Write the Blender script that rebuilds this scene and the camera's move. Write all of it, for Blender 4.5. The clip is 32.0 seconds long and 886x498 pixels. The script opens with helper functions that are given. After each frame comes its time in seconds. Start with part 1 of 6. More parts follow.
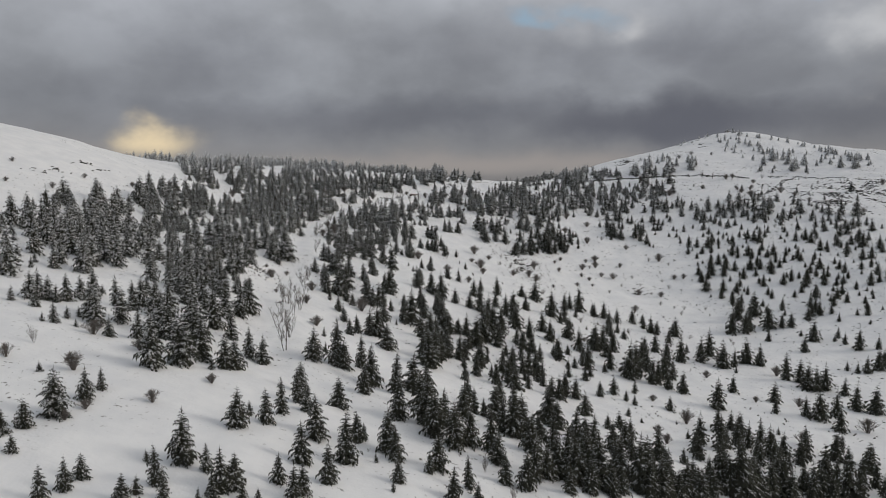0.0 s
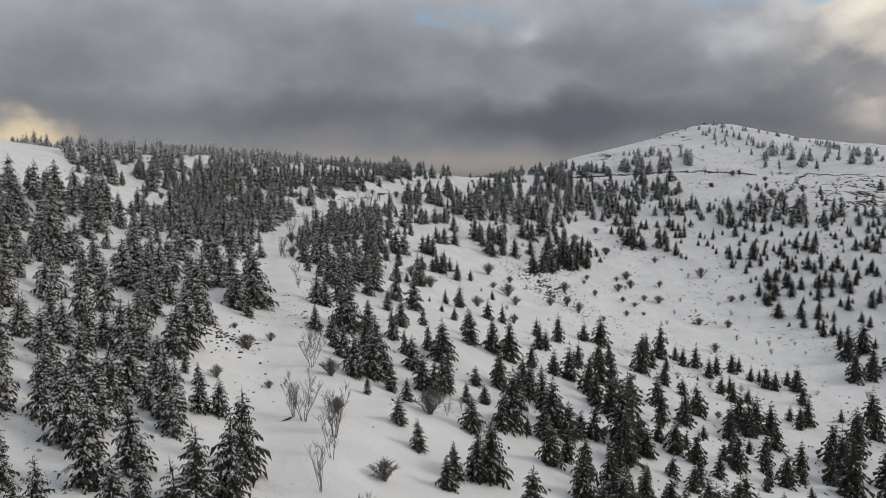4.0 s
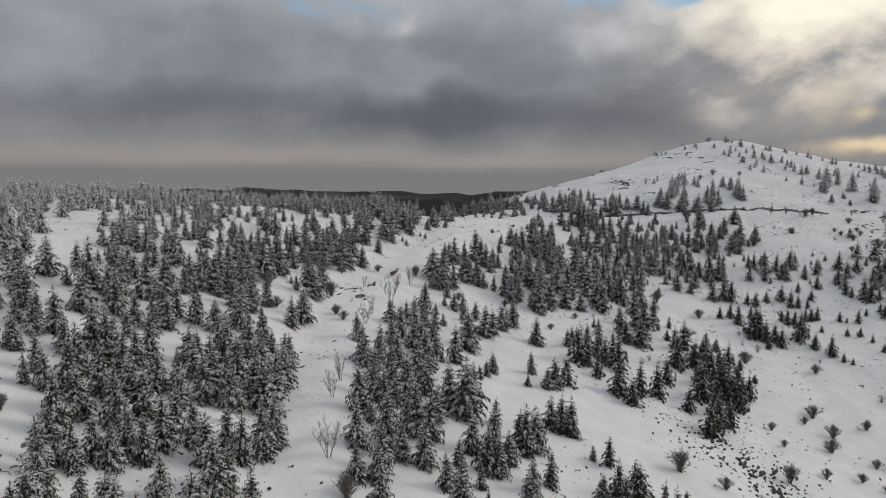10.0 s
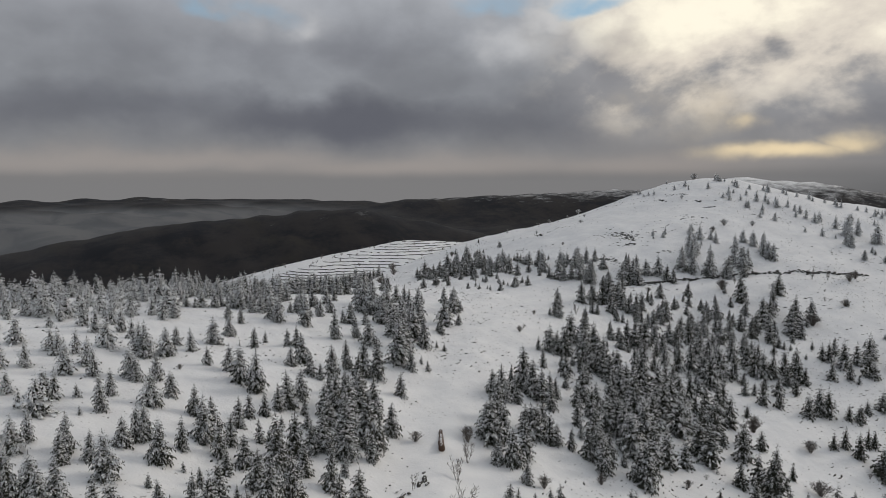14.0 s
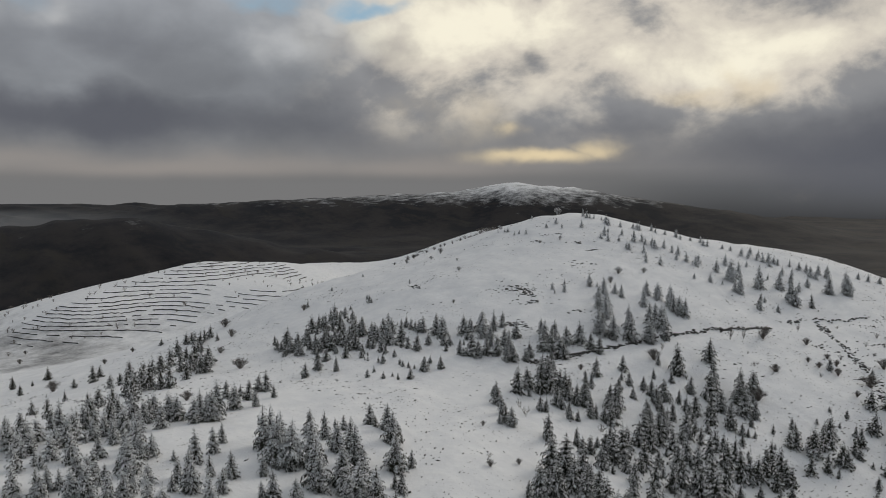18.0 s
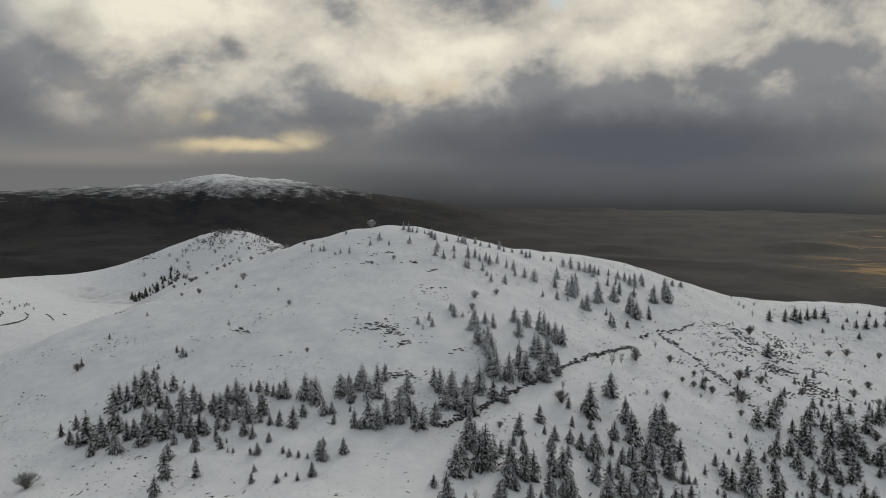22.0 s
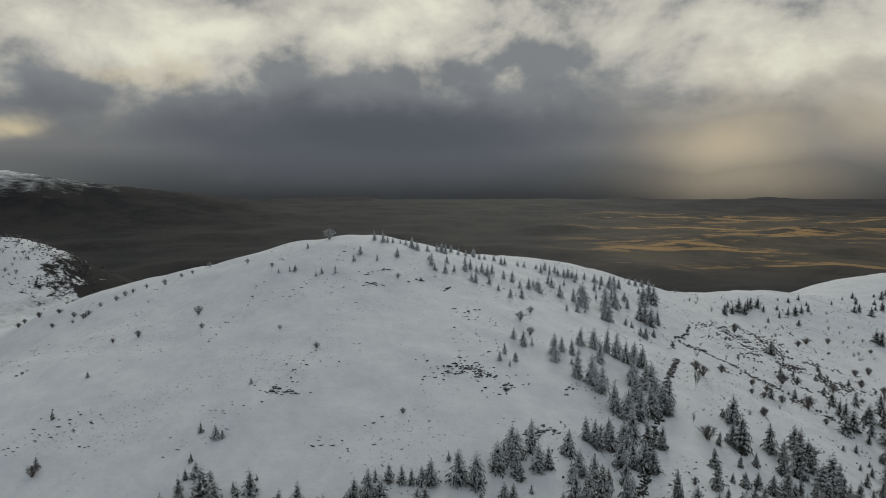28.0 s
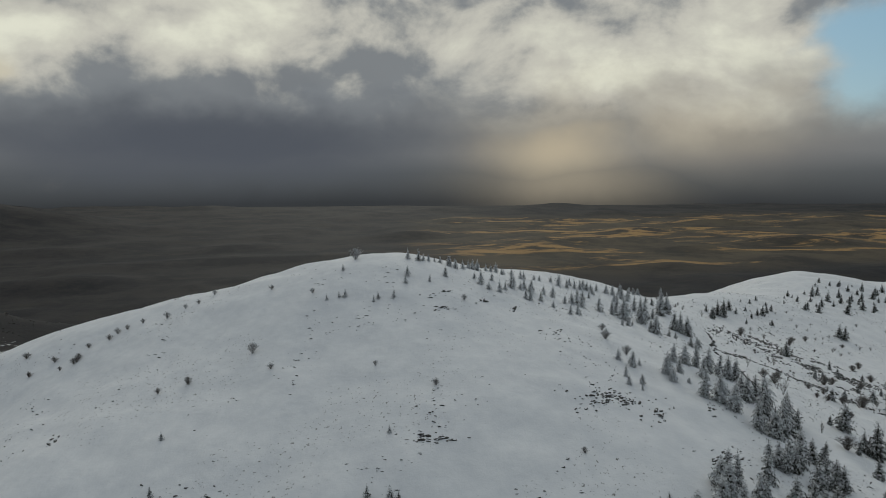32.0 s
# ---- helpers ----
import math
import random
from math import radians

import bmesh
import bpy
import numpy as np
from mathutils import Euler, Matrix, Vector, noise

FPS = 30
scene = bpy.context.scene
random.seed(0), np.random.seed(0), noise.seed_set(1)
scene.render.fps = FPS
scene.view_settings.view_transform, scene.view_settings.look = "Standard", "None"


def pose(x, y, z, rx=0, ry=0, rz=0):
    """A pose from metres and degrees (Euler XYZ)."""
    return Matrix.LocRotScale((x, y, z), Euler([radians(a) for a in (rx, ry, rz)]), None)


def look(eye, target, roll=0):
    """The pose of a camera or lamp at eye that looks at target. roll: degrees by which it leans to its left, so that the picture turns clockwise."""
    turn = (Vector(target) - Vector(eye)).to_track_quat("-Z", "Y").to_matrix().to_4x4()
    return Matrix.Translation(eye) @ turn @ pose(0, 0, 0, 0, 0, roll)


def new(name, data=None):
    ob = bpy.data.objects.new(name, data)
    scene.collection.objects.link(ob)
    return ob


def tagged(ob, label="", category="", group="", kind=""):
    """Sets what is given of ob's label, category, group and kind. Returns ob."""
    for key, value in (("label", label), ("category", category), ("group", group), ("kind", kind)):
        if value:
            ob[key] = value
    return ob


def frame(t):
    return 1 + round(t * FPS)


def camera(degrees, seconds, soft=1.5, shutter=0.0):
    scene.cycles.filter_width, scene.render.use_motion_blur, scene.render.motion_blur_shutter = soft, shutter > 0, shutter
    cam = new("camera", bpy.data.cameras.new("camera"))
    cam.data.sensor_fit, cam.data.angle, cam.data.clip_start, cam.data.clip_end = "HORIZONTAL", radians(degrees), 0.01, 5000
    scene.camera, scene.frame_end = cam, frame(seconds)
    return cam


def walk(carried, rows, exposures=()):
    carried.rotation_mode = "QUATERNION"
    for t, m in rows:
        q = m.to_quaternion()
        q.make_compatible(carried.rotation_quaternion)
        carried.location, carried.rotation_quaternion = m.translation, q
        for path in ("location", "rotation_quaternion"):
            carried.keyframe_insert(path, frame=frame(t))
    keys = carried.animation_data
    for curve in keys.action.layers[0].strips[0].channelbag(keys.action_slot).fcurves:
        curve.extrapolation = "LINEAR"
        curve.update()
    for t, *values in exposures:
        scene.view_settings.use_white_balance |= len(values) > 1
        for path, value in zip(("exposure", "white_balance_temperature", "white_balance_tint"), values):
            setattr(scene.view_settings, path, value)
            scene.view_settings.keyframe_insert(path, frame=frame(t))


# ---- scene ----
cam = camera(63.7, 32.0, soft=0.5)
METRES, EYE, TILT, LEAN, TURN = 350.0, 60.0, -5.25, 0.25, 0.0
ROWS = [
    (0.0, 0.0, 0.0, 0.0, -0.0, 0.0, -0.0),
    (0.5, -0.0065, 0.0179, 0.0013, -0.61, 0.04, 0.06),
    (1.0, -0.0132, 0.0359, 0.0026, -1.47, 0.07, 0.14),
    (1.5, -0.0202, 0.0537, 0.004, -2.61, 0.08, 0.26),
    (2.0, -0.0268, 0.0704, 0.0052, -3.65, 0.08, 0.37),
    (2.5, -0.0337, 0.0885, 0.0066, -4.77, 0.03, 0.42),
    (4.5, -0.0582, 0.1567, 0.0131, -8.64, -0.28, 0.56),
    (5.0, -0.0637, 0.1737, 0.0154, -9.25, -0.37, 0.58),
    (5.5, -0.0691, 0.1926, 0.0188, -9.88, -0.47, 0.6),
    (6.0, -0.0739, 0.2107, 0.0224, -10.47, -0.54, 0.63),
    (6.5, -0.0781, 0.2278, 0.0263, -11.02, -0.61, 0.67),
    (7.0, -0.0823, 0.2462, 0.0312, -11.58, -0.66, 0.68),
    (7.5, -0.0857, 0.2623, 0.0356, -12.09, -0.71, 0.76),
    (8.0, -0.0889, 0.279, 0.0406, -12.91, -0.77, 0.84),
    (8.5, -0.0916, 0.2941, 0.0453, -14.02, -0.81, 0.95),
    (9.0, -0.0943, 0.3103, 0.0512, -15.24, -0.85, 1.02),
    (9.5, -0.0964, 0.3247, 0.0568, -16.36, -0.9, 1.1),
    (10.0, -0.0985, 0.34, 0.0627, -17.56, -0.91, 1.22),
    (10.5, -0.1005, 0.354, 0.0683, -18.62, -0.94, 1.3),
    (11.0, -0.1025, 0.3689, 0.0741, -19.7, -0.9, 1.45),
    (11.5, -0.1042, 0.3825, 0.0796, -20.65, -0.85, 1.59),
    (12.0, -0.1058, 0.3963, 0.0855, -21.52, -0.85, 1.74),
    (12.5, -0.1074, 0.4098, 0.0911, -22.38, -0.79, 1.92),
    (13.0, -0.1085, 0.4235, 0.0959, -23.16, -0.68, 2.11),
    (13.5, -0.1095, 0.4374, 0.1016, -24.02, -0.74, 2.19),
    (14.0, -0.1104, 0.4514, 0.1065, -25.01, -0.7, 2.23),
    (14.5, -0.1108, 0.4652, 0.1119, -26.06, -0.8, 2.24),
    (16.5, -0.112, 0.5191, 0.13, -32.66, -0.82, 2.72),
    (17.0, -0.113, 0.532, 0.1344, -35.57, -0.92, 2.89),
    (17.5, -0.1139, 0.5447, 0.139, -38.84, -1.15, 3.07),
    (18.0, -0.1145, 0.5589, 0.1436, -42.49, -1.37, 3.28),
    (18.5, -0.1147, 0.5726, 0.148, -46.19, -1.65, 3.52),
    (19.0, -0.1144, 0.5862, 0.1522, -49.98, -1.95, 3.73),
    (19.5, -0.1136, 0.5995, 0.1551, -53.54, -2.26, 3.93),
    (20.0, -0.1124, 0.6132, 0.1581, -56.94, -2.63, 4.11),
    (20.5, -0.1109, 0.627, 0.1608, -60.33, -2.96, 4.31),
    (21.0, -0.1094, 0.6408, 0.1633, -63.49, -3.31, 4.46),
    (21.5, -0.1075, 0.6545, 0.1656, -64.58, -3.5, 4.47),
    (22.0, -0.1055, 0.6683, 0.1679, -65.78, -3.72, 4.51),
    (22.5, -0.1036, 0.6821, 0.17, -67.77, -4.0, 4.59),
    (23.0, -0.1016, 0.6952, 0.1721, -69.72, -4.28, 4.66),
    (23.5, -0.0995, 0.7092, 0.174, -71.87, -4.56, 4.7),
    (24.0, -0.0976, 0.7219, 0.1756, -73.94, -4.8, 4.76),
    (24.5, -0.0954, 0.7358, 0.1775, -76.18, -5.05, 4.82),
    (26.5, -0.0854, 0.7903, 0.1847, -82.21, -5.91, 5.05),
    (27.0, -0.0829, 0.8038, 0.1865, -83.3, -6.06, 5.12),
    (27.5, -0.0805, 0.8188, 0.1882, -84.41, -6.15, 5.15),
    (28.0, -0.078, 0.8328, 0.1901, -85.3, -6.27, 5.23),
    (28.5, -0.0752, 0.8476, 0.192, -86.51, -6.37, 5.32),
    (29.0, -0.0719, 0.8629, 0.1938, -88.02, -6.44, 5.4),
    (29.5, -0.0687, 0.8769, 0.1958, -89.63, -6.57, 5.46),
    (30.0, -0.0647, 0.8921, 0.1976, -91.39, -6.67, 5.54),
    (30.5, -0.0609, 0.9059, 0.1995, -92.99, -6.8, 5.57),
    (31.0, -0.0563, 0.9209, 0.2013, -94.63, -6.86, 5.59),
    (31.5, -0.0521, 0.9347, 0.2028, -96.18, -6.88, 5.59),
    (32.0, -0.0472, 0.95, 0.2045, -97.94, -6.92, 5.53),
]
walk(cam, [(t, pose(0, 0, EYE, TILT, LEAN, TURN) @ pose(METRES * x, METRES * y, METRES * z, 90 + pitch, roll, yaw)) for t, x, y, z, yaw, pitch, roll in ROWS],
     [(0, 0.28, 6470, 10), (13, 0.28, 6510, 10), (19, 0.10, 6520, 8), (24, -0.03, 6440, 6), (32, -0.12, 6190, 3)])

# ---- sky and light ----
SUN_BEARING, SUN_HEIGHT = 92.0, 24.0
world = bpy.data.worlds.new("winter_sky")
scene.world = world
world.use_nodes = True


class Graph:
    """Short hand for building a node tree."""

    def __init__(self, tree):
        self.tree = tree
        self.links = tree.links

    def put(self, socket, value):
        if isinstance(value, bpy.types.NodeSocket):
            self.links.new(value, socket)
        elif isinstance(value, (tuple, list)) and len(value) == 3 and socket.type == "RGBA":
            socket.default_value = (*value, 1)
        else:
            socket.default_value = value

    def node(self, kind, out=0, **ins):
        n = self.tree.nodes.new(kind)
        for key, value in ins.items():
            socket = n.inputs[int(key[1:])] if key[0] == "i" and key[1:].isdigit() else n.inputs[key]
            self.put(socket, value)
        return n.outputs[out] if len(n.outputs) else n

    def math(self, op, a, b=0.0, c=0.0, clamp=False):
        n = self.tree.nodes.new("ShaderNodeMath")
        n.operation, n.use_clamp = op, clamp
        for k, v in enumerate((a, b, c)):
            self.put(n.inputs[k], v)
        return n.outputs[0]

    def span(self, v, a, b, lo=0.0, hi=1.0, smooth=True):
        n = self.tree.nodes.new("ShaderNodeMapRange")
        n.interpolation_type = "SMOOTHSTEP" if smooth else "LINEAR"
        for k, value in zip(("Value", "From Min", "From Max", "To Min", "To Max"), (v, a, b, lo, hi)):
            self.put(n.inputs[k], value)
        return n.outputs[0]

    def mix(self, f, a, b, blend="MIX"):
        n = self.tree.nodes.new("ShaderNodeMix")
        n.data_type, n.blend_type = "RGBA", blend
        self.put(n.inputs[0], f)
        self.put(n.inputs[6], a)
        self.put(n.inputs[7], b)
        return n.outputs[2]

    def noise(self, vector, scale, detail=4.0, rough=0.55, warp=0.0, out=0):
        n = self.tree.nodes.new("ShaderNodeTexNoise")
        self.put(n.inputs["Vector"], vector)
        for k, v in (("Scale", scale), ("Detail", detail), ("Roughness", rough), ("Distortion", warp)):
            self.put(n.inputs[k], v)
        return n.outputs[out]


# clouds by bearing (to the right of north) and height over the horizon, in degrees: (bearing, height, half width, half height, strength)
CLOUD_DARK = [(-2, 5.4, 26, 2.3, 0.6), (18, 4.8, 14, 2.2, 0.9), (30, 4.8, 9, 2.3, 0.6), (10, 10.5, 9, 2.6, 0.35), (-24, 7, 12, 2.2, 0.35), (39.5, 8.6, 2.6, 2.0, 0.55), (26, 9.0, 8, 2.0, 0.2),
              (49, 9.2, 1.8, 1.3, 0.5), (84, 6.0, 5, 1.3, 0.45), (93, 5.0, 7, 1.6, 0.35), (74, 1.2, 9, 2.6, 0.8), (86, 0.9, 9, 2.4, 0.8), (98, 1.0, 3, 2.0, 0.4),
              (55, 4.2, 6, 1.4, 0.5), (70, 13, 5, 2.0, 0.5), (122, 1.0, 9, 1.8, 0.5), (33, 13, 7, 2.0, 0.15), (10, 9.5, 10, 3.6, 0.45), (4, 11, 12, 4, 0.42), (-18, 10, 9, 5, 0.45), (0, 9, 8, 4.5, 0.3), (20, 10.5, 8, 4, 0.5), (24, 7.5, 9, 3.0, 0.38), (80, 2.0, 18, 3.0, 1.0), (22, 12, 6, 2.4, 0.35)]
CLOUD_BRIGHT = [(38, 10.0, 4.0, 3.2, 0.65), (31, 10.6, 3.4, 2.0, 0.55), (98, 10.5, 6, 3, 0.5), (5, 11.0, 5, 1.8, 0.22), (15.5, 12.2, 2.6, 1.3, 0.6), (10, 11.5, 2.0, 1.5, 0.35), (43, 11.6, 4.2, 2.4, 0.95), (50, 11, 6, 3.2, 0.85), (58, 8.2, 7, 2.2, 0.75), (66, 9.0, 6, 2.8, 0.85),
                (79, 9.8, 4, 2.2, 0.75), (74, 11.6, 5, 2.2, 0.55), (88, 11, 6, 2.0, 0.45), (104, 9.0, 7, 2.6, 0.4), (114, 7.6, 5, 2.4, 0.75), (121, 4.6, 4, 1.3, 0.7), (112, 3.6, 6, 0.9, 0.45),
                (96, 9.5, 5, 2.0, 0.45), (118, 8.5, 5, 3.0, 0.8), (34, 12.6, 3, 1.4, 0.7), (36, 13.6, 3.4, 1.8, 0.9)]
CLOUD_WARM = [(-21, 3.4, 2.8, 1.0, 0.75), (50, 1.9, 4.6, 0.65, 0.9), (54, 2.3, 1.8, 0.8, 0.7), (47, 4.6, 1.3, 1.0, 0.5), (62, 6.6, 4, 1.0, 0.45), (66, 7.0, 2.2, 1.4, 0.4), (44, 5.4, 4, 2.4, 0.3)]
CLOUD_HAZE = [(2, 1.2, 26, 0.9, 0.75), (22, 0.9, 15, 0.95, 0.8), (40, 0.9, 9, 0.9, 0.7), (-30, 2.0, 10, 1.1, 0.5), (6, 0.0, 30, 1.2, 0.35)]
CLOUD_SHAFT = [(107, 1.3, 5.0, 2.2, 0.9), (117, 3.0, 7, 2.6, 0.5), (107, 3.6, 6.0, 2.4, 0.4), (108, -1.0, 6.0, 1.8, 0.5)]
SKY_GAPS = [(7.5, 12.6, 2.6, 1.3, 0.55), (11, 13.2, 4, 1.2, 0.5), (37, 13.4, 3.6, 0.9, 0.85), (76, 13.6, 1.6, 1.4, 0.6), (128, 8.2, 4.4, 5.2, 0.95), (136, 6, 8, 6, 0.8), (30, 13.6, 4, 1.0, 0.6)]

g = Graph(world.node_tree)
for n in list(world.node_tree.nodes):
    world.node_tree.nodes.remove(n)
direction = g.node("ShaderNodeTexCoord", out=0)
flat_way = world.node_tree.nodes.new("ShaderNodeVectorMath")
flat_way.operation = "MULTIPLY"
g.put(flat_way.inputs[0], direction)
flat_way.inputs[1].default_value = (1.0, 1.0, 1.5)
banked = flat_way.outputs[0]
fine = g.noise(banked, 10.0, 4.0, 0.5, 0.0, out=1)
coarse = g.noise(banked, 4.0, 2.0, 0.5, 0.0, out=1)
split = world.node_tree.nodes.new("ShaderNodeSeparateXYZ")
g.put(split.inputs[0], direction)
bearing = g.math("MULTIPLY", g.math("ARCTAN2", split.outputs[0], split.outputs[1]), 180 / math.pi)
height = g.math("MULTIPLY", g.math("ARCSINE", split.outputs[2]), 180 / math.pi)
sf = world.node_tree.nodes.new("ShaderNodeSeparateXYZ")
g.put(sf.inputs[0], fine)
sc = world.node_tree.nodes.new("ShaderNodeSeparateXYZ")
g.put(sc.inputs[0], coarse)
up = g.span(height, 0.0, 6.0, 0.25, 1.0)


def stir(v, a, b, ka, kb):
    moved = g.math("ADD", g.math("MULTIPLY", g.math("SUBTRACT", a, 0.5), ka), g.math("MULTIPLY", g.math("SUBTRACT", b, 0.5), kb))
    return g.math("ADD", v, g.math("MULTIPLY", moved, up))


bearing_s = stir(bearing, sf.outputs[0], sc.outputs[0], 9.0, 8.0)
height_s = stir(height, sf.outputs[1], sc.outputs[1], 5.0, 3.0)


def crisp(field, lo, hi, amount):
    """Gives a soft field a ragged, billowing edge."""
    return g.span(g.math("ADD", field, g.math("MULTIPLY", g.math("SUBTRACT", ragged, 0.5), amount)), lo, hi)


ragged = g.noise(banked, 9.0, 6.0, 0.58, 0.25)


def cloud_field(items):
    total = None
    for a, e, wa, we, k in items:
        u = g.math("MULTIPLY", g.math("SUBTRACT", bearing_s, a), 1 / wa)
        v = g.math("MULTIPLY", g.math("SUBTRACT", height_s, e), 1 / we)
        q = g.math("ADD", g.math("MULTIPLY", u, u), g.math("MULTIPLY", v, v))
        w = g.math("MULTIPLY", g.math("EXPONENT", g.math("MULTIPLY", q, -0.8)), k)
        total = w if total is None else g.math("MAXIMUM", total, w)
    return total


sky = world.node_tree.nodes.new("ShaderNodeTexSky")
sky.sky_type, sky.sun_disc, sky.sun_elevation, sky.sun_rotation = "NISHITA", False, radians(SUN_HEIGHT), radians(SUN_BEARING)
clear = g.mix(1.0, sky.outputs[0], (0.075, 0.075, 0.075), "MULTIPLY")
ramp = world.node_tree.nodes.new("ShaderNodeValToRGB")
g.put(ramp.inputs[0], g.span(height, -6.0, 90.0, 0.0, 1.0, False))
stops = [(0.0, (0.030, 0.031, 0.034)), (0.035, (0.042, 0.043, 0.046)), (0.06, (0.10, 0.102, 0.106)), (0.075, (0.20, 0.195, 0.195)), (0.125, (0.225, 0.23, 0.245)), (0.19, (0.32, 0.325, 0.345)),
         (0.25, (0.40, 0.41, 0.43)), (0.42, (0.51, 0.53, 0.56)), (1.0, (0.53, 0.555, 0.595))]
while len(ramp.color_ramp.elements) < len(stops):
    ramp.color_ramp.elements.new(0.5)
for el, (at, c) in zip(ramp.color_ramp.elements, stops):
    el.position, el.color = at, (*c, 1)
puff = g.span(sf.outputs[2], 0.32, 0.68, 0.90, 1.10)
roll = g.span(sc.outputs[2], 0.3, 0.7, 0.88, 1.12)
shade = g.math("MULTIPLY", puff, roll)
tint = g.node("ShaderNodeCombineXYZ", i0=shade, i1=shade, i2=shade)
cloud = g.mix(up, ramp.outputs[0], tint, "MULTIPLY")
dark_field = cloud_field(CLOUD_DARK)
bright_field = cloud_field(CLOUD_BRIGHT)
west = g.span(bearing_s, 42, 26)
cloud = g.mix(g.math("MULTIPLY", west, 0.8), cloud, g.mix(1.0, cloud, (0.92, 0.95, 0.972), "MULTIPLY"))
# the broken, sunlit deck to the east
deck = g.math("MULTIPLY", g.math("MULTIPLY", g.span(bearing_s, 30, 42), g.span(bearing_s, 133, 124)), g.span(g.math("MULTIPLY_ADD", g.math("SUBTRACT", sc.outputs[0], 0.5), 9.0, height_s), 1.4, 7.0))
raised = world.node_tree.nodes.new("ShaderNodeVectorMath")
g.put(raised.inputs[0], banked)
raised.inputs[1].default_value = (0.012, 0.006, 0.05)
heap = g.noise(banked, 5.4, 7.0, 0.55, 0.2)
heap_above = g.noise(raised.outputs[0], 5.4, 7.0, 0.55, 0.2)
modelled = g.math("MULTIPLY_ADD", g.math("SUBTRACT", heap, heap_above), 0.75, g.math("MULTIPLY_ADD", heap, 0.7, 0.15))
billow = g.math("ADD", modelled, g.math("SUBTRACT", g.math("MULTIPLY", bright_field, 0.26), g.math("MULTIPLY", dark_field, 0.20)))
lit = g.mix(g.span(billow, 0.36, 0.60), (0.235, 0.235, 0.245), (0.59, 0.54, 0.475))
lit = g.mix(g.span(billow, 0.54, 0.86), lit, (0.84, 0.785, 0.65))
cloud = g.mix(deck, cloud, lit)
lone_cloud = g.math("MULTIPLY", crisp(bright_field, 0.1, 1.1, 0.5), g.span(bearing_s, 40, 30))
cloud = g.mix(lone_cloud, cloud, (0.62, 0.62, 0.62))
cloud = g.mix(g.math("MULTIPLY", crisp(dark_field, 0.0, 1.0, 0.25), g.span(deck, 0, 1, 1.0, 0.45)), cloud, (0.095, 0.099, 0.118))
cloud = g.mix(cloud_field(CLOUD_HAZE), cloud, (0.275, 0.25, 0.235))
cloud = g.mix(crisp(cloud_field(CLOUD_WARM), 0.05, 0.95, 0.45), cloud, (0.70, 0.57, 0.37))
# haze over the far lowland to the north
murk = g.math("MULTIPLY", g.span(bearing, 64, 46), g.span(height, 0.9, -0.3))
cloud = g.mix(murk, cloud, (0.165, 0.163, 0.165))
cloud = g.mix(cloud_field(CLOUD_SHAFT), cloud, (0.54, 0.435, 0.31))
cloud = g.mix(crisp(cloud_field(SKY_GAPS), 0.25, 0.95, 0.7), cloud, g.mix(0.65, clear, (0.24, 0.41, 0.55)))
# the clouds are thinner towards the sun
facing = g.math("COSINE", g.math("MULTIPLY", g.math("SUBTRACT", bearing, SUN_BEARING), math.pi / 180))
thin = g.math("MULTIPLY_ADD", g.math("MULTIPLY", facing, g.span(height, 60, 14)), 0.48, 0.78)
thin = g.node("ShaderNodeCombineXYZ", i0=thin, i1=thin, i2=thin)
cloud = g.mix(g.span(height, 11, 24), cloud, g.mix(1.0, cloud, thin, "MULTIPLY"))
back = g.node("ShaderNodeBackground", Color=cloud, Strength=1.0)
g.node("ShaderNodeOutputWorld", Surface=back)

sun = new("sun", bpy.data.lights.new("sun", "SUN"))
sun.data.energy, sun.data.angle, sun.data.color = 0.75, radians(18), (1.0, 0.93, 0.83)
sun.matrix_world = look((0, 0, 0), (-math.sin(radians(SUN_BEARING)), -math.cos(radians(SUN_BEARING)), -math.tan(radians(SUN_HEIGHT))))

# ---- the lie of the land ----
# broad forms and smaller shoulders and hollows: (x, y, spread, rise)
BROAD = [
    (160, 380, 120, 27.8), (280, 740, 120, 16.5), (400, 380, 120, -3.9), (-140, -40, 120, 20.9), (-80, 680, 120, -1.2), (400, 680, 120, 19.0),
    (140, 740, 80, 13.5), (220, 500, 80, -3.7), (300, 60, 80, 19.2), (100, -20, 80, -13.7), (-140, 220, 80, 28.0), (-140, 380, 80, 13.2),
    (328, 340, 55, -4.5), (135, 92, 55, -9.0), (492, 615, 55, 11.2), (52, 478, 55, -4.4), (52, 148, 55, -15.9), (411, 527, 38, -3.4),
    (-102, 451, 38, -2.8), (31, 546, 38, -3.1), (31, -24, 38, -3.0), (145, 679, 38, 7.7), (-64, 90, 38, 1.3), (-26, 375, 38, -3.1),
]
MIDDLE = [
    (50, 52, 38, -5.0), (183, 603, 38, 10.1), (-121, 299, 38, 5.9), (297, 755, 38, 1.0), (-7, -100, 38, 8.0), (316, 660, 38, -5.9),
    (-121, 109, 38, 12.5), (221, 166, 38, 4.5), (107, 527, 38, -6.9), (278, 242, 38, -8.1), (430, 603, 38, 23.7), (-26, 280, 38, 7.3),
    (-127, 173, 26, 5.4), (16, 95, 26, -3.9), (380, 654, 26, 5.1), (133, 251, 26, 1.6), (315, 537, 26, 2.1), (107, 459, 26, 4.5),
    (-62, 225, 26, 5.3), (380, 602, 26, 7.4), (159, 433, 26, -4.7), (237, 303, 26, 1.7), (289, 641, 26, -3.1), (3, 329, 26, 2.1),
]
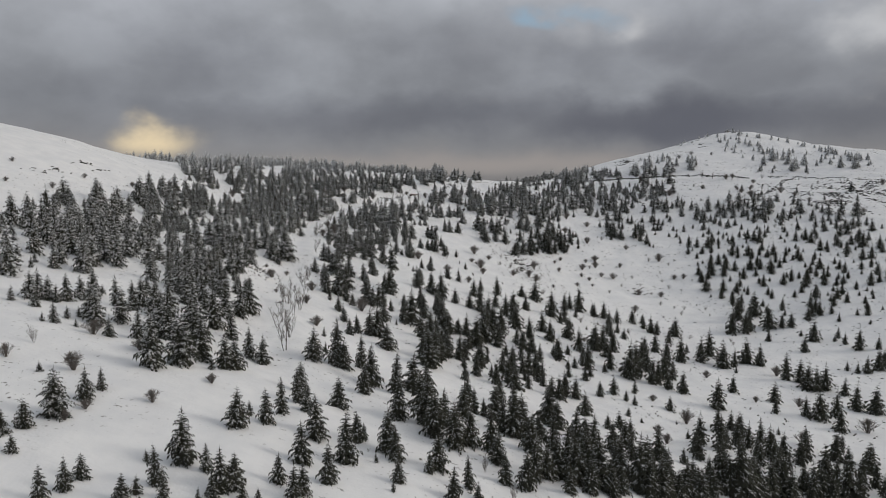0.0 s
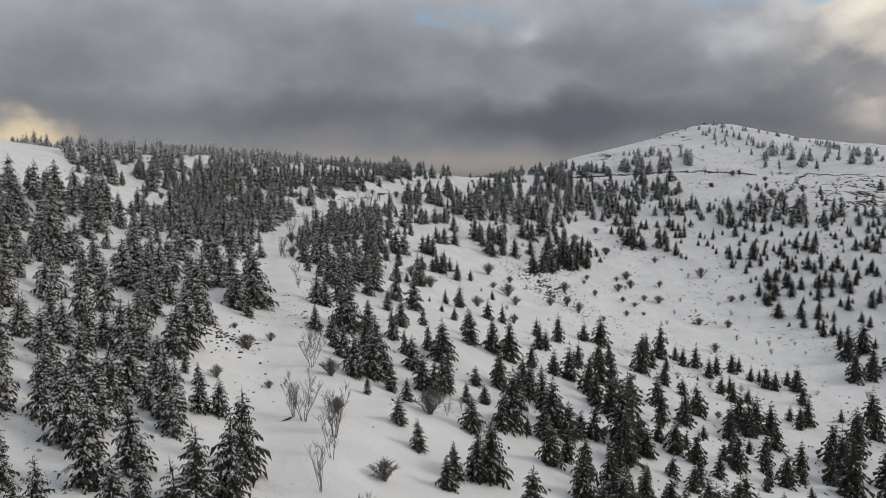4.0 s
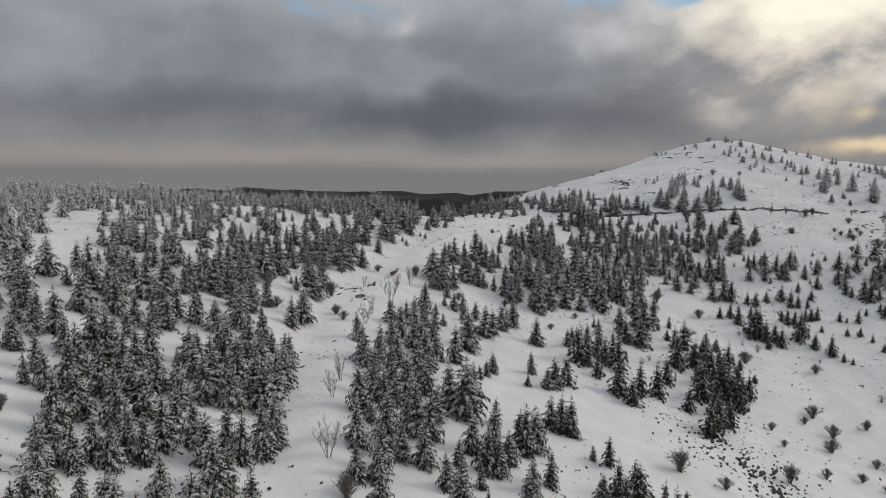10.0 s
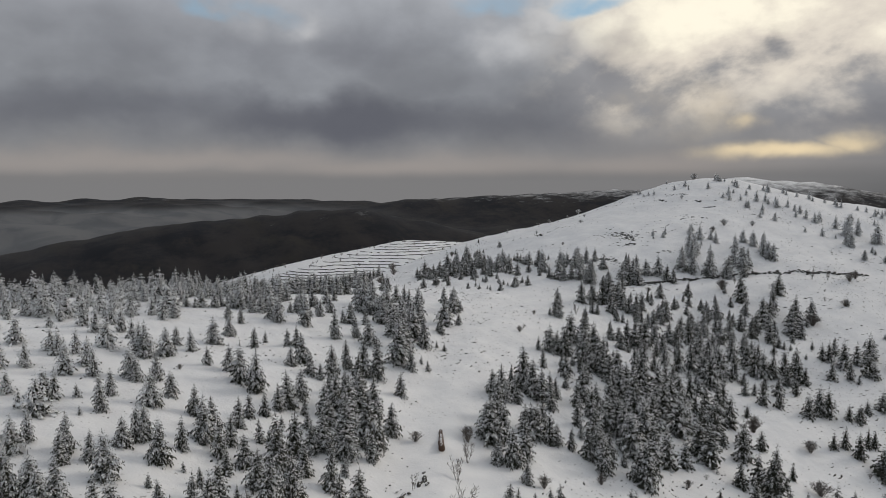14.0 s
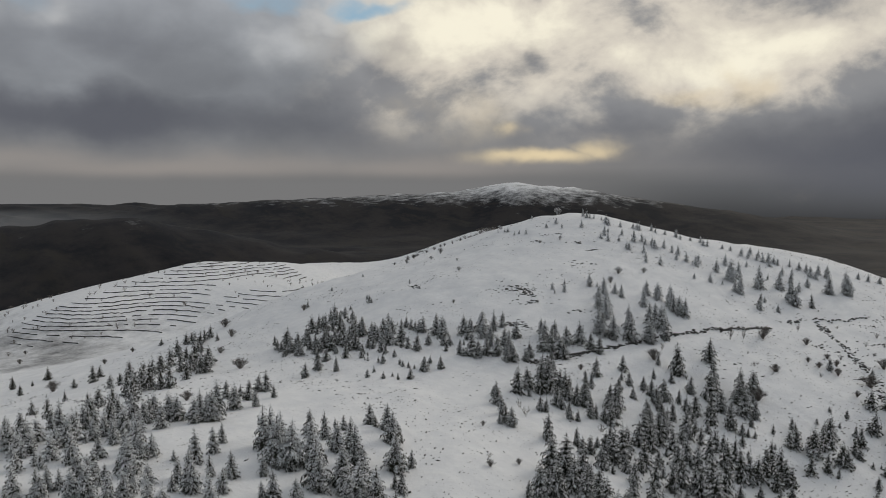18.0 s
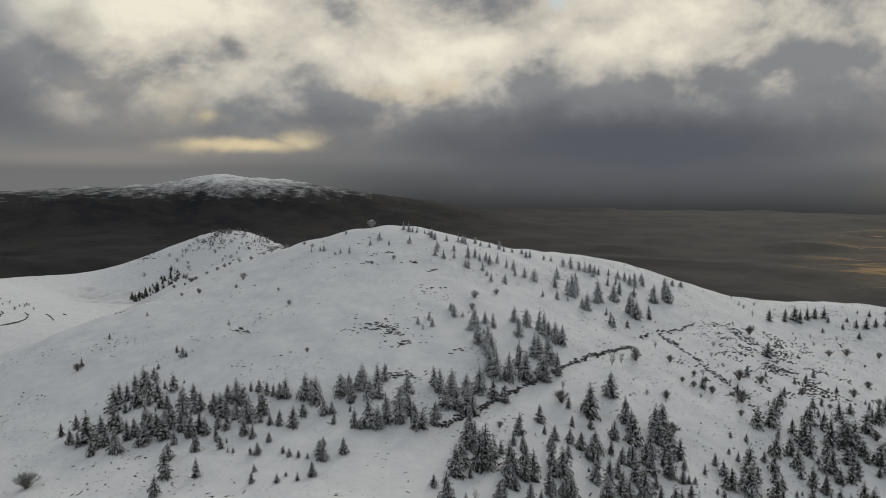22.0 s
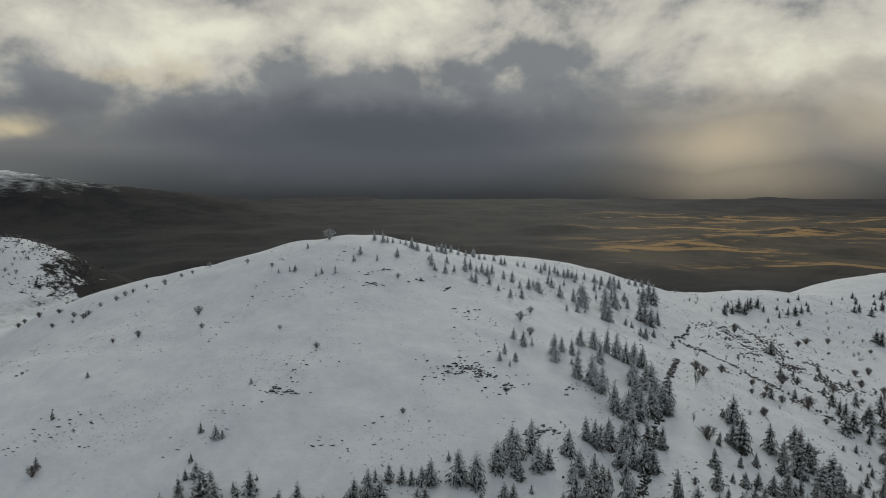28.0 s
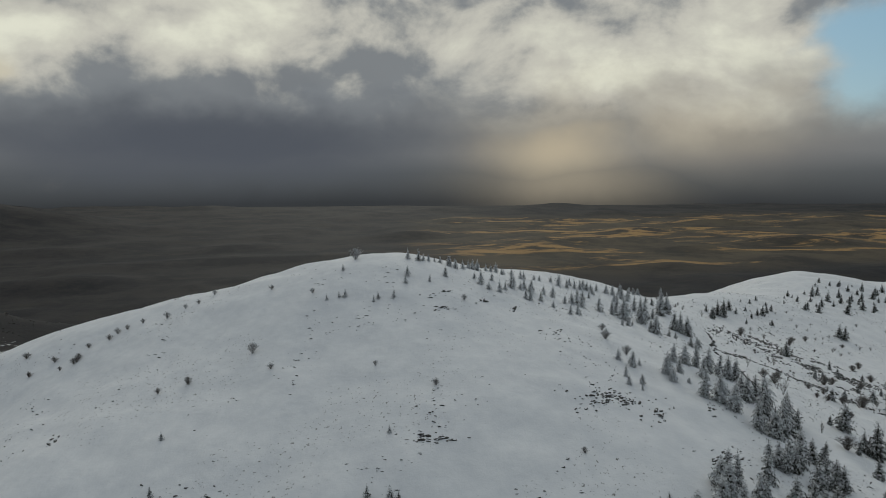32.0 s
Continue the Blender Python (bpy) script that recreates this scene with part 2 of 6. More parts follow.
LOCAL = [
    (419, 641, 26, 11.1), (185, 316, 26, 5.9), (133, 329, 26, 18.6), (185, 407, 26, -8.3), (185, 277, 26, 10.6), (81, 316, 26, 8.5),
    (146, 381, 26, 11.4), (55, 225, 26, -2.7), (-88, 147, 26, 7.2), (-101, 56, 26, 7.5), (107, 420, 26, -4.8), (185, 706, 26, 10.3),
    (55, 160, 26, -3.4), (81, 381, 26, 8.3), (81, 277, 26, 4.2), (146, 277, 26, 4.1), (211, 212, 26, 7.3), (263, 147, 26, 6.6),
    (-23, 56, 26, 1.7), (-62, -61, 26, 3.5), (81, 641, 26, 7.1), (16, 264, 26, 2.9), (237, 680, 26, 6.2), (-140, 225, 26, 2.9),
    (-48, 300, 26, 1.5), (148, 416, 22, 11.0), (262, 150, 32, 4.0), (205, 222, 24, 2.0), (372, 672, 32, 8.0), (300, 712, 40, 6.0),
    (225, 692, 26, 3.0), (-76, 229, 18, -4.0),
    (-18, 71, 17, -1.3), (38, 97, 17, 0.7), (49, 180, 17, -1.3), (-30, 163, 17, -0.4), (-47, 163, 17, -0.6), (-20, 205, 17, -0.4),
    (76, 301, 17, -0.3), (60, 334, 17, 1.0), (40, 290, 17, 0.3), (70, 272, 17, -0.7), (123, 256, 17, -1.0),
]
SMALL = [
    (137, 238, 17, 0.6), (167, 217, 17, -0.7), (-28, 115, 17, -0.7), (-10, 127, 17, 1.6), (45, 162, 17, 0.6), (-41, 130, 17, -0.4),
    (23, 254, 17, 0.3), (-30, 238, 17, 0.3), (-37, 213, 17, 0.4), (14, 271, 17, 0.3), (11, 292, 17, -0.5), (70, 256, 17, -0.3),
    (107, 281, 17, 1.5), (110, 317, 17, -0.8), (141, 215, 17, -0.5), (183, 223, 17, -0.4),
    (40, 690, 45, 8.2), (110, 700, 45, 7.1), (180, 720, 45, -1.1), (250, 700, 45, 2.0), (330, 640, 40, 1.3), (400, 640, 40, 6.8),
]
# crests of the far ranges: distance, half width, and (bearing to the right of north, height) along them
FAR_RANGES = [
    (3700, 520, [(-60, -120), (-30, -90), (0, -70), (12, -83), (19, -55), (22.5, -20), (29, -8), (34, 11), (41, 28), (45, 47), (48.4, 92), (51, 74), (55, 40), (61, -14), (67, -70), (74, -160)]),
    (1650, 330, [(-60, -90), (-25, -70), (-12, -95), (-5, -62), (0, -34), (4.5, -18), (9, -8), (14, 8), (19.5, 12), (25, -16), (31, -60), (38, -80), (46, -100), (56, -160)]),
]
HOME = Vector((-40.0, 228.0))
# the middle line of the snowed-in track
TRACK = [(44, 27), (22, 41), (4, 55), (-9, 64), (-17, 73), (-22, 92), (-24, 112), (-27, 133), (-29.5, 155), (-30, 169), (-28, 182), (-24, 197), (-18, 211),
         (-10, 227), (-1, 241), (8, 254), (20, 267), (36, 276), (54, 277.5), (69, 273), (88, 267.5), (103, 262.5), (118, 258.5), (133, 252), (150, 247)]


def spline(points, step):
    """Points about every `step` metres along a smooth line through the given ones."""
    p = np.array(points, float)
    p = np.vstack([2 * p[0] - p[1], p, 2 * p[-1] - p[-2]])
    out = []
    for a, b, c, d in zip(p[:-3], p[1:-2], p[2:-1], p[3:]):
        n = max(2, int(np.linalg.norm(c - b) / step))
        for k in range(n):
            u = k / n
            out.append(0.5 * (2 * b + (c - a) * u + (2 * a - 5 * b + 4 * c - d) * u * u + (3 * b - a - 3 * c + d) * u ** 3))
    out.append(p[-2])
    return np.array(out)


TRACK_LINE = spline(TRACK, 1.5)


def to_line(x, y, line):
    """Distance of points to a line."""
    x, y = np.asarray(x, float), np.asarray(y, float)
    flat = np.full(x.size, 1e9)
    xs, ys = x.ravel(), y.ravel()
    for k in range(0, len(line), 1):
        flat = np.minimum(flat, (xs - line[k, 0]) ** 2 + (ys - line[k, 1]) ** 2)
    return np.sqrt(flat).reshape(x.shape)


def step01(v):
    v = np.clip(v, 0, 1)
    return v * v * (3 - 2 * v)


def ripple(x, y, size, seed):
    """Cheap smooth noise of about -1..1 from crossing waves."""
    rs = np.random.RandomState(seed)
    out = 0 * x
    for k in range(7):
        a, f, p = rs.uniform(0, math.tau), rs.uniform(0.6, 1.7) / size * math.tau, rs.uniform(0, math.tau)
        out = out + np.sin(f * (x * math.cos(a) + y * math.sin(a)) + p + 1.3 * np.sin(0.37 * f * (y * math.cos(a) - x * math.sin(a)) + 2 * p))
    return out / 3.5


def land(x, y):
    """Height of the ground, without the track and small relief."""
    x, y = np.asarray(x, float), np.asarray(y, float)
    z = -30 + 75 * np.exp(-((x - 60) ** 2 + (y - 180) ** 2) / 217800)
    for a, b, s, h in BROAD + MIDDLE + LOCAL + SMALL:
        z = z + h * np.exp(-((x - a) ** 2 + (y - b) ** 2) / (2 * s * s))
    out = np.sqrt(((x - 120) / 430) ** 2 + ((y - 260) / 540) ** 2)
    dist = np.hypot(x - HOME.x, y - HOME.y)
    north = np.exp(-((np.degrees(np.arctan2(x - HOME.x, y - HOME.y)) - 0) / 38) ** 2)
    plain = -160 + 15 * ripple(x, y, 500, 3) * step01((dist - 600) / 500) + 118 * north * step01((dist - 1800) / 2700)
    far = plain
    aim = np.degrees(np.arctan2(x - HOME.x, y - HOME.y))
    rough = ripple(x, y, 420, 5) + 0.6 * ripple(x, y, 170, 6) + 0.35 * ripple(x, y, 80, 9)
    for d, wide, crest in FAR_RANGES:
        top = np.interp(aim, [c[0] for c in crest], [c[1] for c in crest])
        q = np.exp(-((dist - d) / wide) ** 2)
        far = np.maximum(far, -160 + (top + 160) * q + 13 * rough * q * (1.4 - q))
    u = step01((out - 0.97) / 1.2) ** 0.8
    return z * (1 - u) + far * u

# ---- materials ----
def material(name):
    m = bpy.data.materials.new(name)
    m.use_nodes = True
    gr = Graph(m.node_tree)
    shader = m.node_tree.nodes["Principled BSDF"]
    return m, gr, shader


def relief(gr, shader, height_socket, strength, distance):
    gr.put(shader.inputs["Normal"], gr.node("ShaderNodeBump", Strength=strength, Distance=distance, Height=height_socket))


def ground_material():
    m, gr, sh = material("snowfield_and_lowland")
    geo = m.node_tree.nodes.new("ShaderNodeNewGeometry")
    pos = geo.outputs["Position"]
    xyz = m.node_tree.nodes.new("ShaderNodeSeparateXYZ")
    gr.put(xyz.inputs[0], pos)
    wide, mid, grain = gr.noise(pos, 0.012, 5, 0.6), gr.noise(pos, 0.35, 4), gr.noise(pos, 5.0, 3)
    snow = gr.mix(gr.span(mid, 0.3, 0.75), (0.78, 0.785, 0.80), (0.86, 0.86, 0.865))
    # grit, dry grass and stones that show through in patches
    patch = gr.span(gr.noise(pos, 0.045, 3), 0.46, 0.64)
    speck = gr.math("MULTIPLY", gr.span(gr.noise(pos, 1.9, 3, 0.65), 0.62, 0.70), patch)
    tuft = gr.math("MULTIPLY", gr.span(gr.noise(pos, 0.8, 4, 0.7), 0.69, 0.74), gr.span(patch, 0.0, 1.0, 0.25, 1.0))
    snow = gr.mix(gr.math("MAXIMUM", speck, tuft), snow, gr.mix(grain, (0.05, 0.045, 0.04), (0.14, 0.12, 0.09)))
    # lowland: bare woods, heath and fields, with blue-grey distance haze painted into the colour
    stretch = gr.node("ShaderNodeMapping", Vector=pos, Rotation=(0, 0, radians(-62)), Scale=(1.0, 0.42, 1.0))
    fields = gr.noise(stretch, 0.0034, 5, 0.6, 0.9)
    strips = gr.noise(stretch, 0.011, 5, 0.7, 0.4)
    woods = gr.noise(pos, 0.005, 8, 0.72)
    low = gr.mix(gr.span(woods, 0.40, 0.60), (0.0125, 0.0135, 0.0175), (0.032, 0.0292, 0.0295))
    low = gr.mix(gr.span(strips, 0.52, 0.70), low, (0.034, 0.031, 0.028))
    # far northern plain lightened and greyed in place of haze
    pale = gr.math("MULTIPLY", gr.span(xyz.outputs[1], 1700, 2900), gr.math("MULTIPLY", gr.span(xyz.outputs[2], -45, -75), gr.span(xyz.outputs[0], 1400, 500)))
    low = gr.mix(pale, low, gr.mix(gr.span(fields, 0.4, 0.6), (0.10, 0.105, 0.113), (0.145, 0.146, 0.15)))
    # sun patches on the eastern plain, painted as warm brown and gold field colour
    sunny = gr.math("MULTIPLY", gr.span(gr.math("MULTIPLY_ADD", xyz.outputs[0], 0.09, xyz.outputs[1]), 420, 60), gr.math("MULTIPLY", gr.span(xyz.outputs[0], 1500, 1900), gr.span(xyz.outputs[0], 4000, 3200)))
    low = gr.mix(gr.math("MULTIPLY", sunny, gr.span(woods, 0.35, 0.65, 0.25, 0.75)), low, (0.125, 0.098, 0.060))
    sun_patch = gr.math("MULTIPLY", gr.span(fields, 0.545, 0.59), gr.math("MULTIPLY", sunny, gr.span(strips, 0.46, 0.56)))
    low = gr.mix(sun_patch, low, gr.mix(strips, (0.20, 0.10, 0.032), (0.50, 0.32, 0.13)))
    # near the summit all is white; far off the snow line is ragged
    flat = m.node_tree.nodes.new("ShaderNodeVectorMath")
    flat.operation = "LENGTH"
    gr.put(flat.inputs[0], pos)
    away = gr.span(flat.outputs[1], 850, 1250)
    crags = gr.noise(pos, 0.016, 9, 0.74)
    ragged = gr.math("ADD", gr.math("MULTIPLY", gr.math("SUBTRACT", crags, 0.5), 230), gr.math("MULTIPLY", gr.math("SUBTRACT", wide, 0.5), 50))
    line = gr.math("ADD", xyz.outputs[2], gr.math("MULTIPLY", ragged, gr.span(away, 0, 1, 0.25, 1.0)))
    foot = gr.math("ADD", gr.span(away, 0, 1, 4.0, 46.0), gr.span(flat.outputs[1], 2100, 3000, 0.0, -36.0))
    lee = gr.span(gr.math("ADD", xyz.outputs[0], gr.math("MULTIPLY", gr.math("SUBTRACT", gr.noise(pos, 0.09, 6, 0.75), 0.5), 230)), 365, 440)
    lee = gr.math("MULTIPLY", lee, gr.span(xyz.outputs[1], 612, 570))
    line = gr.math("SUBTRACT", line, gr.math("MULTIPLY", lee, gr.span(away, 0, 1, 70, 0)))
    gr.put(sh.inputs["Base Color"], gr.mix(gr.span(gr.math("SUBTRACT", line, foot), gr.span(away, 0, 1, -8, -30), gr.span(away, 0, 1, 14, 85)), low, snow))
    sh.inputs["Roughness"].default_value = 0.85
    sh.inputs["Specular IOR Level"].default_value = 0.12
    relief(gr, sh, gr.math("ADD", gr.math("MULTIPLY", mid, 1.0), gr.math("MULTIPLY", grain, 0.15)), 0.35, 0.5)
    return m


def snowy(name, dark, light, snow_from, snow_to, scale, rime=0.0, rough=0.85):
    """A surface with snow lying on what faces up, broken up by noise."""
    m, gr, sh = material(name)
    geo = m.node_tree.nodes.new("ShaderNodeNewGeometry")
    n = m.node_tree.nodes.new("ShaderNodeSeparateXYZ")
    gr.put(n.inputs[0], geo.outputs["Normal"])
    obj = m.node_tree.nodes.new("ShaderNodeObjectInfo")
    own = gr.math("ADD", gr.math("MULTIPLY", obj.outputs["Random"], 0.5), gr.math("MULTIPLY", geo.outputs["Random Per Island"], 0.5))
    body = gr.mix(gr.math("MULTIPLY", gr.math("ADD", own, gr.noise(geo.outputs["Position"], 1.2, 2)), 0.5), dark, light)
    lie = gr.math("ADD", n.outputs[2], gr.math("MULTIPLY", gr.math("SUBTRACT", gr.noise(geo.outputs["Position"], scale, 3, 0.6), 0.5), 1.9))
    lie = gr.math("ADD", lie, gr.math("MULTIPLY", gr.math("SUBTRACT", geo.outputs["Random Per Island"], 0.5), 0.35))
    place = m.node_tree.nodes.new("ShaderNodeSeparateXYZ")
    gr.put(place.inputs[0], geo.outputs["Position"])
    # less snow has held low down the slope, and hoar frost grows thicker towards the summit
    lie = gr.math("ADD", lie, gr.span(place.outputs[2], 36, 54, -0.35, 0.0))
    lie = gr.math("ADD", lie, gr.math("MULTIPLY", gr.span(place.outputs[2], 60, 75), rime))
    gr.put(sh.inputs["Base Color"], gr.mix(gr.span(lie, snow_from, snow_to), body, (0.80, 0.81, 0.83)))
    sh.inputs["Roughness"].default_value = rough
    return m


GROUND = ground_material()
NEEDLES = snowy("snow_dusted_needles", (0.017, 0.020, 0.014), (0.050, 0.049, 0.033), 0.86, 1.04, 7.0, 0.60)


def snow_cap():
    """Snow along the branches, with needles showing through, more so low down the slope."""
    m, gr, sh = material("snow_on_branches")
    geo = m.node_tree.nodes.new("ShaderNodeNewGeometry")
    place = m.node_tree.nodes.new("ShaderNodeSeparateXYZ")
    gr.put(place.inputs[0], geo.outputs["Position"])
    cover = gr.math("ADD", gr.noise(geo.outputs["Position"], 7.0, 3), gr.span(place.outputs[2], 34, 54, -0.12, 0.0))
    white = gr.mix(gr.span(cover, 0.42, 0.58), (0.44, 0.45, 0.455), (0.86, 0.865, 0.88))
    gr.put(sh.inputs["Base Color"], gr.mix(gr.span(cover, 0.36, 0.43), (0.035, 0.038, 0.027), white))
    sh.inputs["Roughness"].default_value = 0.8
    return m


SNOWCAP = snow_cap()
BARK = snowy("dark_bark", (0.035, 0.028, 0.022), (0.075, 0.060, 0.050), 0.9, 1.3, 6.0)
TWIGS = snowy("frosted_twigs", (0.095, 0.083, 0.075), (0.21, 0.185, 0.166), 0.46, 1.1, 6.0, 0.9)
STONE = snowy("dark_weathered_stone", (0.025, 0.024, 0.023), (0.085, 0.078, 0.07), 0.95, 1.2, 2.5)
LOGWOOD = snowy("red_brown_rotten_wood", (0.06, 0.034, 0.024), (0.13, 0.075, 0.05), 0.9, 1.25, 4.0)

# ---- building ----
def mesh_of(name, verts, tris, mat, second=None, slots=None):
    me = bpy.data.meshes.new(name)
    verts, tris = np.asarray(verts, np.float32), np.asarray(tris, np.int32)
    me.vertices.add(len(verts))
    me.vertices.foreach_set("co", verts.ravel())
    me.loops.add(tris.size)
    me.loops.foreach_set("vertex_index", tris.ravel())
    me.polygons.add(len(tris))
    me.polygons.foreach_set("loop_start", np.arange(len(tris), dtype=np.int32) * tris.shape[1])
    me.materials.append(mat)
    if second is not None:
        me.materials.append(second)
        me.polygons.foreach_set("material_index", np.asarray(slots, np.int32))
    me.update(calc_edges=True)
    return me


def ground_z(x, y):
    """Height of the finished ground: the land with the track cut in and small relief."""
    x, y = np.asarray(x, float), np.asarray(y, float)
    z = land(x, y)
    near = 1 - step01((np.hypot(x - 60, y - 210) - 400) / 400)
    z = z + near * (0.30 * ripple(x, y, 14, 11) + 0.10 * ripple(x, y, 5, 12))
    xs, ys, best, lvl = x.ravel(), y.ravel(), np.full(x.size, 1e9), np.zeros(x.size)
    for (px, py), pz in zip(TRACK_LINE, TRACK_Z):
        d = (xs - px) ** 2 + (ys - py) ** 2
        lvl = np.where(d < best, pz, lvl)
        best = np.minimum(best, d)
    d = np.sqrt(best).reshape(x.shape)
    w = 0.85 * (1 - step01((d - 1.6) / 2.6))
    rut = 0.07 * np.exp(-((d - 0.75) / 0.28) ** 2)
    return z * (1 - w) + (lvl.reshape(x.shape) - 0.30) * w - rut + 0.14 * np.exp(-((d - 3.4) / 0.7) ** 2)


TRACK_Z = land(TRACK_LINE[:, 0], TRACK_LINE[:, 1])


def spread(lo, hi, step, limit, growth, behind):
    """Even steps from lo to hi, then growing ones out to the limit on both sides."""
    mid = list(np.arange(lo, hi + 0.01, step))
    up, down = [], []
    s, a = step, hi
    while a < limit:
        s *= growth
        a += s
        up.append(a)
    s, b = step, lo
    while b > -limit:
        s *= behind
        b -= s
        down.append(b)
    return np.array(down[::-1] + mid + up)


gx, gy = spread(-120, 270, 2.0, 5200, 1.034, 1.09), spread(-40, 420, 2.0, 5200, 1.034, 1.09)
mx, my = np.meshgrid(gx, gy)
mz = ground_z(mx, my)
w, h = len(gx), len(gy)
idx = np.arange(w * h).reshape(h, w)
quads = np.stack([idx[:-1, :-1], idx[:-1, 1:], idx[1:, 1:], idx[1:, :-1]], -1).reshape(-1, 4)
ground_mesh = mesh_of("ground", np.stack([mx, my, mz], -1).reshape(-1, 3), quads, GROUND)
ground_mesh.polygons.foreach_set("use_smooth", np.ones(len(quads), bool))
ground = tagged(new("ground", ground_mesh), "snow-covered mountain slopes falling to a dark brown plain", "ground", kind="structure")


def on_ground(x, y):
    """Height of the ground sheet itself, between its corners."""
    x, y = np.asarray(x, float), np.asarray(y, float)
    i, j = np.clip(np.searchsorted(gx, x) - 1, 0, w - 2), np.clip(np.searchsorted(gy, y) - 1, 0, h - 2)
    u, v = (x - gx[i]) / (gx[i + 1] - gx[i]), (y - gy[j]) / (gy[j + 1] - gy[j])
    return mz[j, i] * (1 - u) * (1 - v) + mz[j, i + 1] * u * (1 - v) + mz[j + 1, i] * (1 - u) * v + mz[j + 1, i + 1] * u * v


def lvl(x, y):
    return float(on_ground(x, y))


def slope_turn(x, y):
    """The direction of the contour at a place."""
    return math.atan2(lvl(x + 3, y) - lvl(x - 3, y), lvl(x, y - 3) - lvl(x, y + 3))


# ---- trees ----
def frond(v, f, c, z0, a, length, rise, droop, segs, wide, rs, snow=0.6):
    """One branch: a drooping dark spray with swept side tips, and a strip of snow lying along it."""
    o, s = np.array([math.cos(a), math.sin(a), 0]), np.array([-math.sin(a), math.cos(a), 0])

    def at(u, side=0.0, sink=0.0):
        return o * length * u + s * side * length + np.array([0, 0, z0 + length * (rise * u - droop * u * u - sink)])

    base = len(v)
    us = np.linspace(0.04, 1, segs + 1)
    v.extend(at(u) for u in us)
    for k in range(segs):
        u = 0.5 * (us[k] + us[k + 1])
        reach = wide * (1.15 - 0.8 * u) * rs.uniform(0.7, 1.25)
        for side in (-1, 1):
            v.append(at(u + 0.16, side * reach, rs.uniform(0.10, 0.30)))
            t = len(v) - 1
            f.append((base + k, base + k + 1, t) if side < 0 else (base + k + 1, base + k, t))
            c.append(0)
    if rs.rand() < snow:
        u0, u1 = rs.uniform(0.2, 0.45), rs.uniform(0.8, 1.0)
        w0 = 0.10 * rs.uniform(0.6, 1.4) * (1.0 if segs > 2 else 0.85)
        t = len(v)
        v.extend([at(u0, 0, -0.03), at(0.5 * (u0 + u1), -w0, -0.035), at(0.5 * (u0 + u1), w0, -0.035), at(u1, 0.5 * w0, -0.025)])
        f += [(t, t + 1, t + 2), (t + 1, t + 3, t + 2)]
        c += [1, 1]


def crown_shape(seed, whorls, per, segs, plump, snow=0.6):
    """A conifer's crown, 1 high: whorls of drooping branches round a ragged dark inside."""
    rs = np.random.RandomState(seed)
    v, f, c = [], [], []
    bend = rs.uniform(-0.03, 0.03, 2)
    for k in range(whorls):
        u = (k + 0.6 * rs.rand()) / whorls
        z0 = 0.05 + 0.90 * u ** 0.92
        reach = plump * 0.31 * (1 - u) ** 0.84 * (0.82 + 0.18 * min(1, u * 6)) * rs.uniform(0.85, 1.12) + 0.022
        n = max(3, round(per * (1 - 0.55 * u)))
        turn = rs.uniform(0, math.tau)
        for j in range(n):
            a = turn + math.tau * (j + rs.uniform(-0.35, 0.35)) / n
            frond(v, f, c, z0 + rs.uniform(-0.03, 0.03), a, reach * rs.uniform(0.6, 1.2), rs.uniform(-0.05, 0.2) + 0.55 * u, 0.42, segs, 0.29, rs, snow)
            if u < 0.8:
                frond(v, f, c, z0 + rs.uniform(-0.02, 0.06), a + math.pi / n, reach * rs.uniform(0.45, 0.75), -0.35, 0.5, 2, 0.5, rs, 0.3)
    core, sides = len(v), 6
    rings = ((0.10, 0.38), (0.28, 0.35), (0.46, 0.31), (0.60, 0.25))
    for z0, part in rings:
        for j in range(sides):
            a, r = math.tau * (j + rs.uniform(-0.3, 0.3)) / sides, plump * 0.31 * (1 - z0) ** 0.84 * part * rs.uniform(0.7, 1.25)
            v.append(np.array([r * math.cos(a), r * math.sin(a), z0 + rs.uniform(-0.04, 0.04)]))
    v.append(np.array([0, 0, 0.74]))
    for k in range(len(rings)):
        for j in range(sides):
            a, b = core + k * sides + j, core + k * sides + (j + 1) % sides
            if k + 1 < len(rings):
                f += [(a, b, a + sides), (b, b + sides, a + sides)]
                c += [0, 0]
            else:
                f.append((a, b, core + len(rings) * sides))
                c.append(0)
    top = len(v)
    for j in range(3):
        a = math.tau * j / 3
        v.append(np.array([0.010 * math.cos(a), 0.010 * math.sin(a), 0.86]))
    v.append(np.array([rs.uniform(-0.01, 0.01), rs.uniform(-0.01, 0.01), 1.01]))
    f += [(top, top + 1, top + 3), (top + 1, top + 2, top + 3), (top + 2, top, top + 3)]
    c += [0, 1, 0]
    v = np.array(v)
    v[:, 0] += bend[0] * v[:, 2] ** 2
    v[:, 1] += bend[1] * v[:, 2] ** 2
    return v, np.array(f), np.array(c)


def trunk_shape():
    v, f = [], []
    for k, (z, r) in enumerate(((-0.08, 0.022), (0.10, 0.017), (0.9, 0.004))):
        for j in range(6):
            v.append((r * math.cos(math.tau * j / 6), r * math.sin(math.tau * j / 6), z))
    for k in range(2):
        for j in range(6):
            a, b = k * 6 + j, k * 6 + (j + 1) % 6
            f += [(a, b, a + 6), (b, b + 6, a + 6)]
    return np.array(v), np.array(f)


